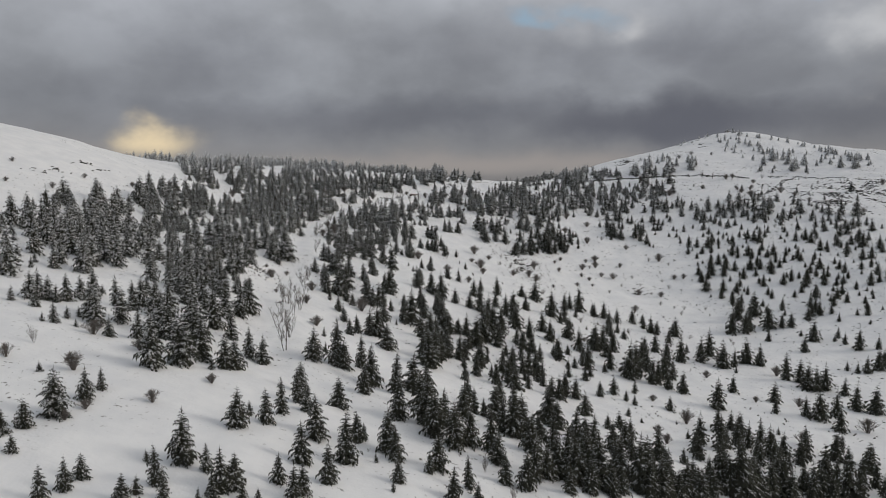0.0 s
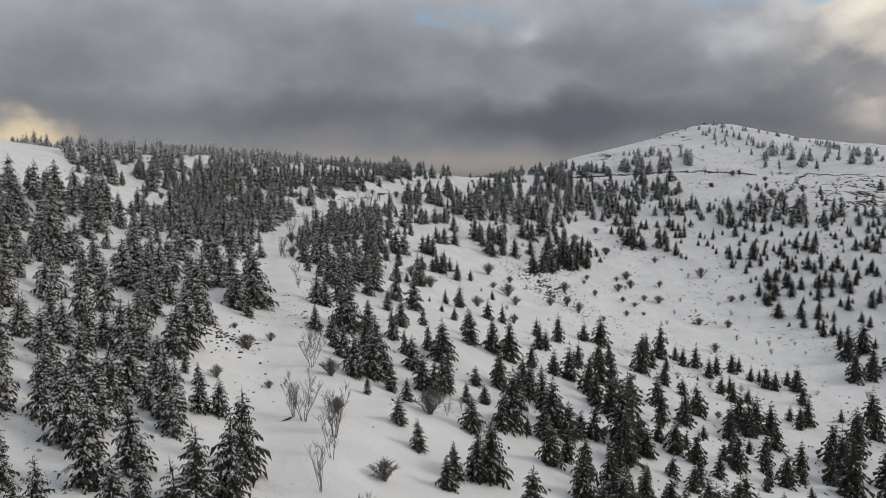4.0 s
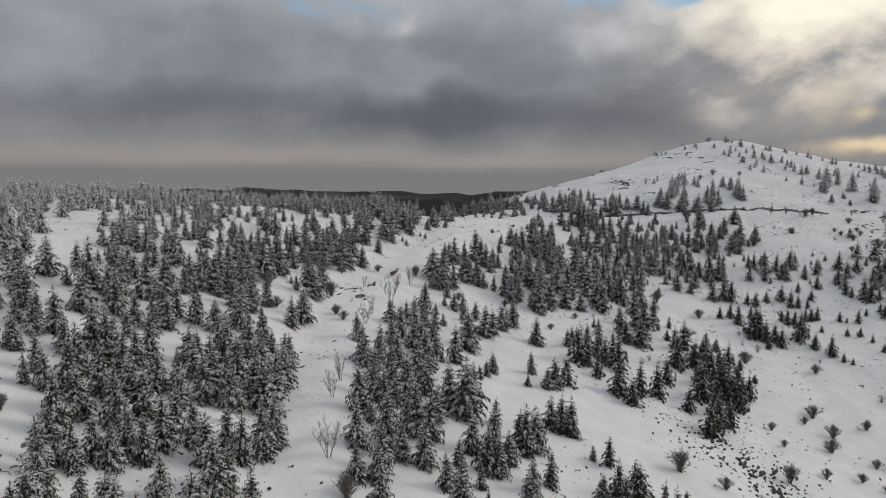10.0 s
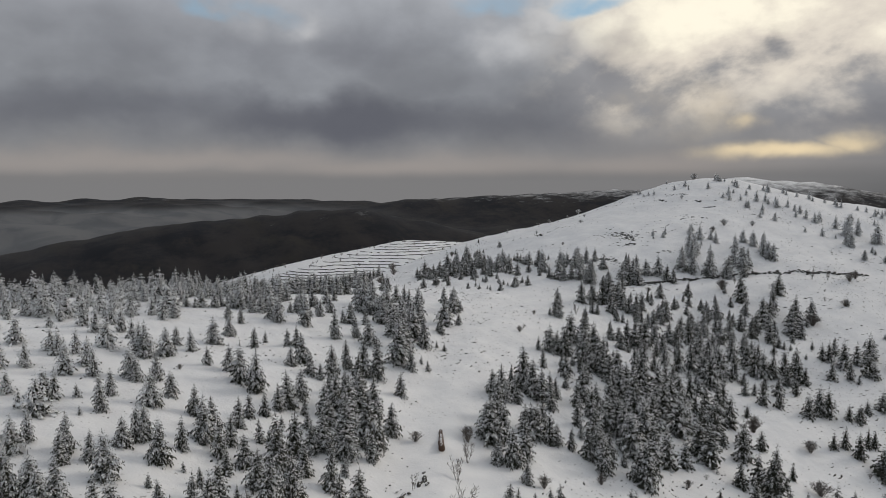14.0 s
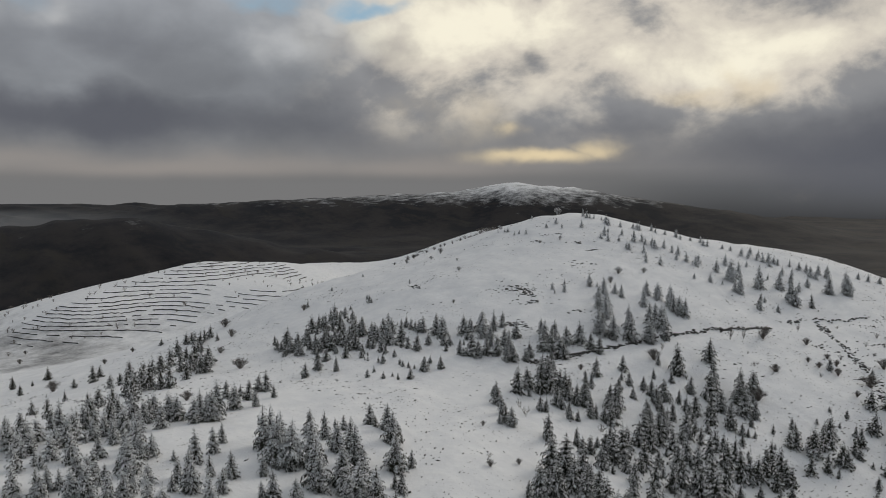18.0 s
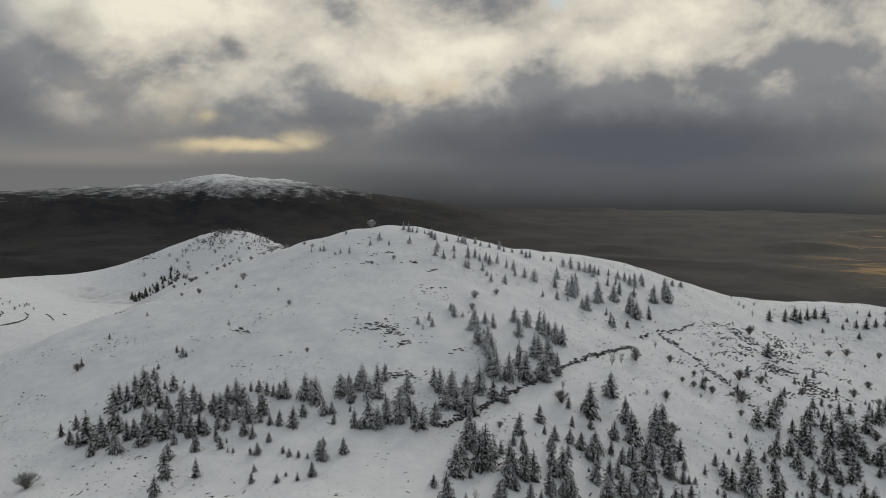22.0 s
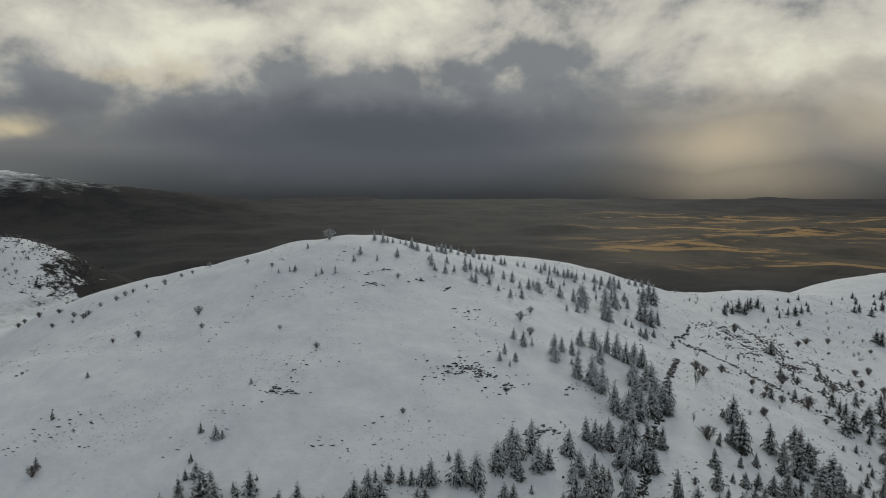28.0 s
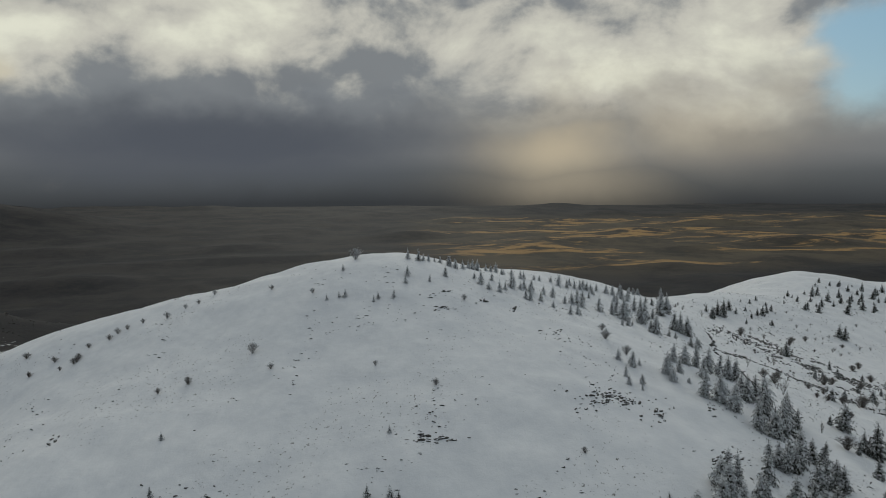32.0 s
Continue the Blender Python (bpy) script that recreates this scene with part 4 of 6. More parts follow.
lone(3.3, (-44.0, 120.4), (-37.4, 116.1), (-31.4, 133.1), (-31.2, 125.4), (-12.4, 113.3), (2.1, 125.2), (4.6, 125.1), (7.0, 136.4), (32.1, 135.0), (36.5, 127.3), (69.9, 135.8), (74.5, 123.0), (79.1, 125.6), (-43.6, 149.4), (-41.4, 158.8), (-39.5, 152.0), (-37.7, 159.2), (-36.3, 151.3), (-34.1, 148.8), (-21.7, 143.1), (-15.5, 139.1), (-2.6, 146.4), (0.8, 143.5), (3.1, 144.5), (16.1, 138.1), (24.6, 143.6), (31.7, 148.4), (36.1, 146.5), (44.2, 137.9), (74.8, 151.3), (-54.3, 182.1), (-53.2, 181.2), (-52.2, 186.6), (-51.3, 181.2), (-48.3, 182.3), (-46.0, 180.8), (-45.7, 172.9), (-42.5, 163.5), (-41.8, 165.2), (-40.8, 164.8), (-37.1, 182.7), (-36.6, 180.0), (-34.3, 164.3), (-25.6, 168.1), (-24.1, 168.2))
lone(3.3, (-13.6, 171.3), (-11.9, 173.2), (-9.2, 170.8), (-2.7, 171.2), (-0.6, 176.3), (-45.7, 208.9), (-44.4, 193.5), (-43.9, 201.1), (-43.9, 212.0), (-41.2, 205.6), (-39.0, 190.0), (-36.7, 192.3), (-36.6, 195.7), (-34.9, 191.2), (-34.3, 210.5), (-32.8, 205.8), (-31.8, 207.6), (-30.7, 202.2), (-14.5, 204.2), (-9.4, 207.4), (-8.8, 204.5), (-4.3, 204.8), (0.5, 195.9), (14.0, 204.1), (37.6, 212.0), (183.2, 211.3), (-46.3, 236.6), (-44.2, 227.7), (-41.1, 236.9), (-37.4, 220.2), (-37.4, 233.4), (-35.1, 233.1), (-34.1, 219.4), (-31.2, 223.6), (-30.1, 221.4), (-29.3, 214.2), (-27.8, 236.9), (-26.2, 213.6), (-13.8, 226.3), (-4.0, 221.6), (3.3, 236.0), (5.7, 233.9), (12.0, 235.0), (25.7, 217.7), (36.2, 223.9))
lone(3.3, (50.3, 233.0), (51.0, 222.9), (60.0, 227.0), (60.2, 219.3), (61.1, 237.2), (61.5, 219.0), (66.8, 236.7), (69.3, 235.3), (73.5, 234.0), (76.0, 237.1), (169.5, 235.4), (175.8, 231.4), (-53.8, 261.2), (-52.5, 260.9), (-47.9, 245.3), (-46.6, 260.1), (-43.7, 240.6), (-33.9, 261.5), (-33.6, 242.0), (-28.1, 246.8), (-18.2, 247.0), (-14.2, 262.5), (-9.1, 251.4), (-7.7, 258.0), (-5.5, 240.9), (-1.3, 255.7), (44.5, 248.2), (57.3, 248.8), (59.4, 246.4), (59.9, 254.9), (62.0, 259.0), (70.0, 257.4), (70.4, 241.3), (72.9, 239.1), (74.7, 262.2), (-30.7, 268.6), (-26.9, 269.1), (-25.1, 269.3), (-24.1, 283.8), (-24.0, 287.0), (-22.9, 266.8), (-22.5, 285.3), (-20.9, 287.2), (-20.6, 280.6), (-19.2, 264.2))
lone(3.3, (-17.4, 287.4), (-16.3, 282.8), (-14.9, 286.7), (-14.6, 284.6), (-12.3, 266.6), (-11.2, 283.3), (-9.0, 264.0), (-7.6, 271.2), (4.3, 271.0), (4.8, 268.4), (31.7, 264.4), (31.8, 263.4), (33.7, 266.8), (44.8, 265.8), (48.9, 286.6), (50.8, 270.0), (54.7, 262.9), (63.8, 283.9), (65.7, 267.9), (155.5, 268.5), (-16.5, 288.5), (-8.4, 307.4), (-8.0, 288.6), (7.4, 292.3), (12.1, 295.6), (43.9, 297.7), (51.1, 304.2), (53.3, 287.7), (55.9, 290.4), (56.0, 295.7), (121.8, 311.0), (1.5, 334.2), (30.6, 322.0), (31.6, 318.4), (34.2, 316.9), (34.8, 316.4), (36.3, 320.0), (36.6, 327.1), (36.7, 323.7), (41.9, 318.9), (44.0, 325.3), (44.1, 322.9), (44.7, 315.3), (48.9, 324.8), (6.1, 343.0))
lone(3.3, (35.8, 376.6))
lone(3.7, (-16.3, 43.1), (-9.7, 52.7), (2.2, 60.0), (7.3, 55.9), (17.6, 59.0), (19.7, 61.0), (-34.2, 73.6), (-32.6, 76.1), (-32.3, 73.3), (-19.9, 63.5), (-13.7, 73.4), (-9.0, 76.5), (-1.9, 76.3), (-0.0, 63.9), (1.9, 68.9), (2.6, 76.7), (5.8, 68.9), (12.2, 75.1), (14.5, 71.1), (17.3, 85.2), (23.3, 64.6), (34.5, 68.3), (37.0, 84.2), (37.2, 71.4), (38.8, 70.7), (39.8, 70.3), (42.5, 74.6), (43.1, 71.4), (44.8, 73.9), (-38.5, 111.6), (-37.1, 99.1), (-34.6, 94.8), (-31.7, 110.0), (-31.5, 90.5), (-30.5, 96.3), (-30.3, 108.8), (-28.5, 92.3), (-18.6, 111.7), (-9.9, 94.2), (-2.7, 90.3), (-0.4, 91.7), (2.1, 94.7), (3.5, 108.8), (8.1, 95.8), (8.4, 90.8))
lone(3.7, (9.1, 88.9), (11.1, 98.7), (15.0, 90.5), (16.1, 92.7), (17.5, 92.5), (29.1, 111.5), (35.6, 103.9), (36.8, 112.3), (49.7, 104.7), (-44.0, 118.2), (-21.4, 128.0), (-20.5, 127.7), (-16.1, 121.1), (-13.6, 121.3), (-4.3, 130.0), (-3.8, 115.9), (-3.8, 114.9), (9.7, 131.7), (22.2, 125.8), (23.4, 113.8), (27.6, 118.5), (-44.0, 162.2), (-40.5, 150.6), (-40.2, 152.3), (-40.2, 157.6), (-39.4, 156.2), (-36.8, 152.6), (-36.2, 158.1), (-33.3, 158.7), (-32.9, 161.9), (-32.6, 154.5), (-32.1, 157.4), (-24.0, 150.0), (-15.9, 146.6), (-13.6, 161.5), (27.0, 151.0), (34.1, 145.0), (39.9, 148.9), (42.4, 143.8), (73.0, 151.8), (80.1, 154.6), (-51.8, 178.7), (-44.5, 169.6), (-43.6, 163.8), (-43.4, 170.5))
lone(3.7, (-41.5, 177.9), (-41.5, 172.0), (-40.8, 180.1), (-40.1, 166.5), (-39.0, 166.1), (-38.0, 168.0), (-37.7, 177.7), (-37.5, 170.8), (-36.3, 169.1), (-35.6, 167.0), (-35.1, 163.9), (-34.6, 186.1), (-34.2, 169.1), (-28.8, 186.6), (-24.7, 172.8), (-23.4, 169.7), (-14.9, 162.5), (-13.4, 165.7), (-9.5, 176.7), (-3.9, 181.8), (0.3, 167.2), (-50.0, 187.6), (-45.9, 189.2), (-45.2, 211.7), (-44.8, 202.3), (-43.6, 192.1), (-43.3, 209.7), (-42.4, 210.4), (-40.1, 188.5), (-39.6, 200.8), (-36.3, 205.1), (-34.4, 207.1), (-33.6, 202.1), (-33.3, 209.8), (-33.1, 198.5), (-32.8, 202.9), (-31.1, 197.9), (-30.9, 207.9), (-29.3, 201.5), (-28.2, 212.1), (-28.2, 187.9), (-27.2, 196.8), (-25.6, 200.1), (-20.2, 195.7), (-18.2, 193.1))
lone(3.7, (-16.0, 197.3), (-14.3, 200.3), (-13.3, 197.9), (1.7, 192.0), (4.0, 193.8), (5.0, 211.9), (10.7, 198.2), (11.6, 205.5), (11.6, 191.7), (14.0, 207.0), (16.0, 207.1), (20.2, 192.6), (23.3, 188.9), (33.8, 197.8), (-50.7, 236.2), (-48.3, 236.0), (-44.4, 224.2), (-42.9, 234.1), (-42.2, 218.3), (-40.5, 233.5), (-39.6, 213.9), (-36.7, 220.5), (-35.9, 227.3), (-23.2, 215.4), (-21.7, 212.8), (-21.6, 231.6), (-16.1, 223.1), (-7.9, 212.8), (2.8, 227.7), (4.7, 225.3), (5.4, 228.0), (6.1, 236.3), (53.5, 214.9), (66.8, 225.7), (66.9, 228.2), (81.5, 227.5), (81.7, 234.8), (81.7, 229.4), (85.9, 231.3), (88.1, 227.2), (89.5, 232.4), (90.6, 222.5), (95.0, 237.5), (97.8, 231.8), (99.0, 220.8))
lone(3.7, (184.0, 223.7), (185.2, 221.3), (-40.5, 250.1), (-39.4, 243.1), (-37.8, 250.8), (-36.3, 242.5), (-18.7, 259.7), (-18.7, 242.1), (-18.2, 257.8), (-16.2, 238.6), (-14.0, 261.7), (-13.6, 241.2), (3.2, 259.0), (26.2, 241.5), (32.9, 244.7), (36.0, 243.9), (47.0, 261.1), (53.6, 255.1), (56.3, 257.2), (57.8, 255.7), (59.8, 251.5), (61.0, 252.7), (64.2, 259.0), (74.6, 255.7), (79.6, 238.5), (-38.5, 267.8), (-20.6, 264.0), (-9.1, 287.4), (-8.7, 283.0), (-5.5, 286.2), (-4.5, 283.2), (-1.3, 287.0), (13.4, 267.6), (36.3, 270.3), (45.9, 272.6), (48.0, 264.5), (48.9, 270.4), (50.5, 286.2), (51.1, 271.8), (52.3, 265.9), (53.0, 273.6), (55.2, 275.2), (55.7, 286.8), (59.7, 269.3), (59.8, 281.0))
lone(3.7, (60.8, 276.9), (62.7, 283.4), (63.3, 281.8), (64.1, 284.9), (65.4, 279.8), (75.1, 262.8), (79.2, 270.8), (87.7, 274.8), (96.4, 282.4), (97.0, 280.0), (129.9, 283.3), (130.3, 280.2), (-17.5, 291.9), (-16.0, 303.5), (-12.5, 297.0), (-12.1, 290.5), (-10.1, 293.6), (-8.8, 292.1), (-6.8, 289.9), (3.5, 288.7), (39.3, 310.5), (44.1, 309.7), (44.5, 311.3), (46.2, 305.1), (47.4, 309.4), (47.6, 312.4), (55.1, 291.6), (57.3, 294.2), (61.2, 292.3), (125.0, 304.0), (33.2, 322.3), (35.1, 320.2), (36.2, 314.2), (37.2, 316.5), (37.8, 325.8), (38.2, 319.6), (38.4, 316.4), (39.1, 315.5), (44.0, 315.7), (44.4, 318.6), (45.0, 312.9), (45.8, 331.9), (45.9, 325.3), (46.5, 334.5), (47.1, 328.4))
lone(3.7, (48.9, 333.4), (10.4, 342.2), (33.9, 377.6), (34.7, 375.9), (35.9, 371.0), (37.7, 371.6), (-1.3, 399.9), (7.0, 400.9))
lone(4.1, (-7.1, 49.6), (-4.4, 53.3), (-0.8, 60.5), (4.1, 60.2), (9.5, 58.2), (22.0, 62.5), (-34.0, 67.9), (-31.6, 84.9), (-31.6, 69.0), (-30.1, 73.5), (-29.5, 81.0), (-26.4, 67.5), (-23.9, 68.2), (-4.1, 62.5), (-2.2, 66.5), (5.3, 72.5), (8.0, 63.6), (13.8, 72.5), (15.0, 69.7), (30.6, 67.2), (34.7, 71.9), (37.7, 70.3), (-37.7, 104.6), (-34.1, 110.4), (-33.8, 99.9), (-33.4, 103.0), (-30.5, 101.4), (-17.8, 107.3), (-10.1, 109.8), (-8.9, 94.7), (-2.3, 95.0), (0.4, 96.8), (12.0, 99.5), (22.4, 108.8), (33.1, 107.8), (53.3, 93.3), (56.1, 99.3), (-34.1, 114.7), (-33.2, 120.6), (-32.8, 123.7), (-32.3, 118.0), (-30.3, 126.2), (-28.9, 120.2), (-19.0, 130.9), (-18.8, 120.7))
lone(4.1, (-16.6, 114.5), (-15.6, 114.0), (-8.9, 119.3), (-4.7, 126.0), (-2.2, 126.2), (-1.1, 116.6), (-0.9, 114.7), (5.8, 135.4), (13.2, 134.3), (14.5, 118.7), (17.8, 126.9), (23.2, 120.2), (26.7, 124.4), (26.9, 113.2), (39.0, 129.4), (51.9, 124.9), (-32.4, 150.8), (-22.3, 155.8), (-20.5, 139.6), (-16.9, 147.2), (-11.9, 140.2), (-7.3, 155.0), (25.6, 149.2), (33.7, 148.4), (47.5, 144.1), (-47.0, 183.5), (-44.6, 173.9), (-44.4, 177.1), (-42.6, 174.0), (-40.5, 172.8), (-40.0, 182.3), (-39.6, 172.1), (-39.1, 176.7), (-35.7, 176.1), (-35.3, 180.8), (-33.7, 185.0), (-33.7, 175.9), (-33.3, 168.4), (-32.0, 186.2), (-31.0, 183.6), (-30.9, 172.2), (-29.3, 183.0), (-25.1, 163.4), (-21.5, 171.7), (-21.2, 182.9))
lone(4.1, (-19.8, 171.2), (-19.2, 178.0), (-19.1, 164.6), (-16.3, 179.4), (-14.4, 171.6), (-10.0, 186.9), (-7.9, 176.7), (-2.9, 181.5), (-1.9, 169.2), (-39.3, 207.6), (-34.9, 202.5), (-32.5, 194.9), (-31.3, 201.8), (-30.4, 190.7), (-23.6, 211.4), (-20.8, 189.8), (-0.5, 205.9), (1.8, 208.3), (4.3, 210.4), (5.7, 205.7), (10.7, 200.9), (14.0, 202.1), (21.5, 199.0), (22.5, 210.8), (30.8, 210.5), (33.1, 205.9), (36.7, 205.8), (59.9, 209.3), (-39.9, 225.2), (-35.9, 217.1), (-32.2, 221.3), (-24.8, 220.6), (-23.3, 229.4), (-22.0, 221.5), (-15.7, 230.2), (-13.9, 236.4), (-2.5, 227.0), (-0.8, 225.9), (-0.5, 222.1), (2.9, 226.4), (8.1, 223.0), (9.0, 222.5), (9.8, 221.3), (10.8, 234.5), (11.5, 218.5))
lone(4.1, (21.8, 235.9), (23.4, 213.5), (34.4, 225.2), (51.0, 220.7), (53.0, 230.2), (53.3, 213.1), (59.9, 215.6), (87.0, 234.5), (94.1, 223.7), (97.8, 229.1), (103.1, 216.5), (104.1, 226.5), (104.6, 228.8), (180.4, 225.7), (-43.9, 260.1), (-41.9, 254.5), (-38.8, 255.1), (-35.7, 241.3), (-12.2, 250.9), (-8.1, 249.0), (-2.9, 257.6), (20.0, 248.5), (21.1, 248.2), (28.2, 247.6), (28.3, 246.4), (33.7, 258.5), (43.7, 252.6), (47.1, 252.9), (47.7, 247.1), (48.7, 258.7), (50.6, 247.4), (51.0, 245.9), (51.2, 249.9), (52.9, 252.3), (57.5, 240.4), (57.6, 237.7), (58.1, 247.0), (58.3, 244.1), (60.3, 237.7), (63.9, 241.2), (64.7, 251.1), (64.8, 253.7), (67.0, 252.2), (68.9, 249.8), (70.1, 252.1))
lone(4.1, (71.1, 240.5), (73.8, 248.1), (75.5, 251.6), (132.4, 261.3), (-12.9, 283.1), (-10.2, 269.8), (-6.2, 286.8), (4.0, 264.9), (5.4, 264.2), (11.6, 264.3), (51.2, 281.8), (51.2, 274.0), (51.3, 284.5), (55.0, 285.0), (67.8, 276.2), (68.0, 274.4), (94.4, 272.0), (94.6, 274.9), (142.3, 270.1), (-15.4, 289.4), (-9.1, 299.0), (27.1, 304.8), (37.8, 310.8), (47.8, 310.8), (51.8, 301.0), (54.1, 294.3), (54.8, 296.5), (58.3, 294.8), (58.8, 292.3), (60.0, 287.7), (88.0, 287.5), (11.7, 324.4), (37.1, 317.7), (43.3, 326.9), (10.7, 351.2), (23.2, 352.1))
lone(4.6, (0.9, 58.9), (11.0, 57.5), (11.0, 61.5), (12.4, 59.8), (13.1, 57.7), (18.9, 59.8), (-29.2, 74.9), (-28.3, 83.1), (-25.6, 71.4), (-25.1, 81.3), (-24.6, 75.7), (-24.0, 83.1), (-22.1, 64.3), (-7.5, 71.8), (-4.9, 70.2), (-3.3, 73.3), (-1.3, 62.6), (7.8, 68.9), (11.5, 76.6), (18.2, 62.6), (27.1, 65.4), (29.5, 66.7), (31.7, 79.4), (32.4, 68.1), (35.4, 83.6), (41.9, 75.9), (-30.2, 104.4), (-28.5, 90.3), (-16.2, 109.1), (-3.1, 110.7), (-1.1, 90.8), (-0.2, 109.4), (13.2, 100.5), (32.1, 107.3), (35.2, 111.6), (52.7, 97.4), (61.5, 103.8), (63.9, 102.9), (-38.5, 117.4), (-36.0, 116.0), (-18.1, 119.8), (-9.0, 117.6), (-0.2, 112.8), (6.4, 125.0), (7.3, 119.1))
lone(4.6, (7.7, 122.1), (11.3, 128.4), (12.6, 127.9), (18.3, 121.0), (26.4, 121.8), (27.8, 122.9), (29.6, 122.8), (33.5, 115.4), (57.0, 126.1), (59.2, 116.1), (60.5, 113.2), (62.0, 113.4), (77.3, 124.2), (-35.5, 155.3), (-22.1, 154.3), (-21.9, 152.0), (-20.9, 153.0), (-19.6, 137.6), (-18.5, 148.8), (-18.1, 137.8), (-14.6, 143.1), (10.9, 143.9), (19.5, 150.5), (-44.0, 180.8), (-42.8, 180.1), (-33.2, 180.6), (-31.9, 178.5), (-31.9, 170.4), (-31.2, 177.5), (-30.0, 181.1), (-23.3, 178.9), (-22.2, 174.0), (-20.8, 180.1), (-18.9, 176.8), (-18.0, 175.8), (-17.8, 184.7), (-16.0, 187.3), (-15.3, 186.0), (-13.8, 183.5), (-2.0, 181.1), (18.9, 186.7), (-35.9, 202.0), (-27.1, 212.4), (-23.3, 207.9), (-13.1, 194.1))
lone(4.6, (-11.3, 197.0), (-9.2, 195.2), (-8.3, 210.8), (-1.7, 205.4), (14.3, 194.3), (16.9, 194.4), (21.1, 188.2), (24.8, 210.4), (168.8, 194.2), (170.4, 194.9), (-27.2, 234.1), (-17.6, 228.2), (-14.7, 228.9), (-2.4, 221.2), (0.2, 229.5), (3.7, 226.5), (3.8, 234.5), (8.1, 220.0), (8.9, 235.9), (9.4, 234.4), (14.1, 230.4), (16.0, 227.8), (16.1, 232.1), (24.8, 223.3), (28.7, 217.8), (31.3, 222.4), (32.5, 218.6), (33.1, 235.6), (36.6, 229.6), (51.9, 215.2), (56.8, 229.8), (72.7, 234.5), (80.9, 222.6), (81.0, 221.3), (88.8, 226.2), (91.8, 229.4), (91.9, 226.8), (97.4, 235.2), (102.1, 234.3), (116.9, 216.4), (176.5, 227.7), (178.0, 228.9), (-14.7, 256.6), (-12.2, 239.6), (-0.3, 248.9))
lone(4.6, (0.3, 255.0), (7.5, 258.6), (24.1, 241.2), (27.0, 241.6), (37.0, 251.7), (41.2, 244.2), (42.1, 248.9), (43.9, 244.5), (44.3, 242.0), (44.8, 243.0), (53.8, 261.1), (56.6, 250.7), (66.6, 248.8), (74.4, 237.9), (76.6, 256.8), (80.9, 251.7), (82.3, 260.5), (-3.3, 284.2), (-2.2, 283.3), (-1.3, 267.6), (42.9, 272.2), (49.3, 263.9), (60.4, 279.5), (61.0, 277.9), (64.5, 282.0), (67.4, 278.5), (79.2, 281.0), (83.3, 269.9), (87.2, 272.7), (91.0, 279.6), (94.5, 273.5), (96.1, 276.2), (97.6, 277.6), (136.0, 270.3), (-3.5, 307.8), (1.4, 289.6), (43.0, 304.9), (45.7, 304.2), (48.4, 287.8), (-1.4, 316.4), (0.5, 318.3), (3.8, 315.8), (4.5, 314.0), (15.0, 335.2), (15.9, 327.9))
lone(4.6, (16.9, 327.7), (19.8, 333.0), (34.2, 327.3), (42.3, 330.8), (12.6, 343.6), (14.8, 344.9), (6.9, 363.0), (26.1, 363.9), (34.1, 369.4))
lone(5.2, (-24.1, 57.8), (-22.8, 60.6), (16.9, 59.7), (-27.6, 68.5), (-24.0, 86.7), (-11.4, 74.6), (-1.8, 87.2), (6.9, 67.9), (26.7, 66.6), (34.2, 69.5), (42.1, 71.7), (-4.8, 105.7), (4.9, 105.4), (38.8, 98.7), (-35.5, 118.2), (-28.6, 128.9), (-10.0, 137.0), (-0.4, 125.4), (8.2, 117.0), (9.5, 115.7), (12.6, 122.7), (42.3, 124.9), (46.5, 126.8), (50.0, 131.9), (55.1, 127.6), (57.5, 117.5), (59.0, 113.0), (80.2, 135.3), (-7.4, 156.6), (21.4, 139.8), (74.9, 142.2), (-19.5, 182.3), (-9.4, 175.5), (-32.2, 201.3), (-29.2, 210.0), (-5.6, 200.9), (9.7, 201.5), (11.2, 194.0), (15.2, 200.7), (16.2, 203.9), (27.2, 204.7), (28.4, 194.9), (28.9, 194.2), (30.7, 195.5), (30.8, 205.7))
lone(5.2, (32.5, 210.5), (33.4, 202.7), (-26.0, 231.8), (-20.3, 220.1), (-2.4, 225.7), (11.5, 217.3), (14.5, 227.7), (15.9, 226.4), (16.3, 235.2), (17.9, 221.4), (18.7, 232.4), (23.1, 236.1), (24.2, 236.2), (27.7, 229.0), (40.2, 234.3), (51.1, 217.3), (51.8, 216.6), (55.7, 230.5), (57.7, 213.8), (95.1, 230.1), (97.8, 218.5), (109.8, 219.1), (111.0, 223.6), (-10.5, 239.0), (-4.0, 247.2), (-3.6, 252.1), (-2.6, 258.7), (-1.7, 252.4), (-0.8, 251.2), (-0.2, 257.7), (4.2, 261.4), (22.2, 247.9), (23.2, 242.9), (24.0, 239.5), (24.9, 243.1), (25.7, 248.2), (28.2, 248.8), (33.6, 238.9), (38.4, 251.3), (40.6, 251.4), (47.5, 251.3), (47.5, 242.0), (49.8, 241.2), (50.4, 251.7), (54.2, 245.9))
lone(5.2, (55.5, 244.0), (56.1, 241.0), (60.2, 240.4), (60.9, 238.7), (71.5, 254.7), (71.6, 238.1), (73.0, 249.5), (76.2, 251.6), (77.4, 252.3), (78.2, 238.3), (145.3, 262.2), (-2.9, 268.5), (-2.5, 263.8), (-1.5, 269.7), (-0.1, 263.4), (48.0, 266.5), (73.5, 277.9), (74.5, 276.0), (75.0, 279.5), (77.3, 273.9), (79.6, 275.8), (80.3, 271.7), (81.1, 282.2), (81.7, 284.4), (85.4, 272.3), (85.6, 275.0), (122.4, 273.6), (128.5, 263.6), (129.6, 264.6), (130.6, 265.6), (132.0, 278.6), (51.4, 298.9), (2.4, 321.0), (3.0, 318.6), (15.4, 330.8), (47.8, 330.0), (19.1, 350.7))
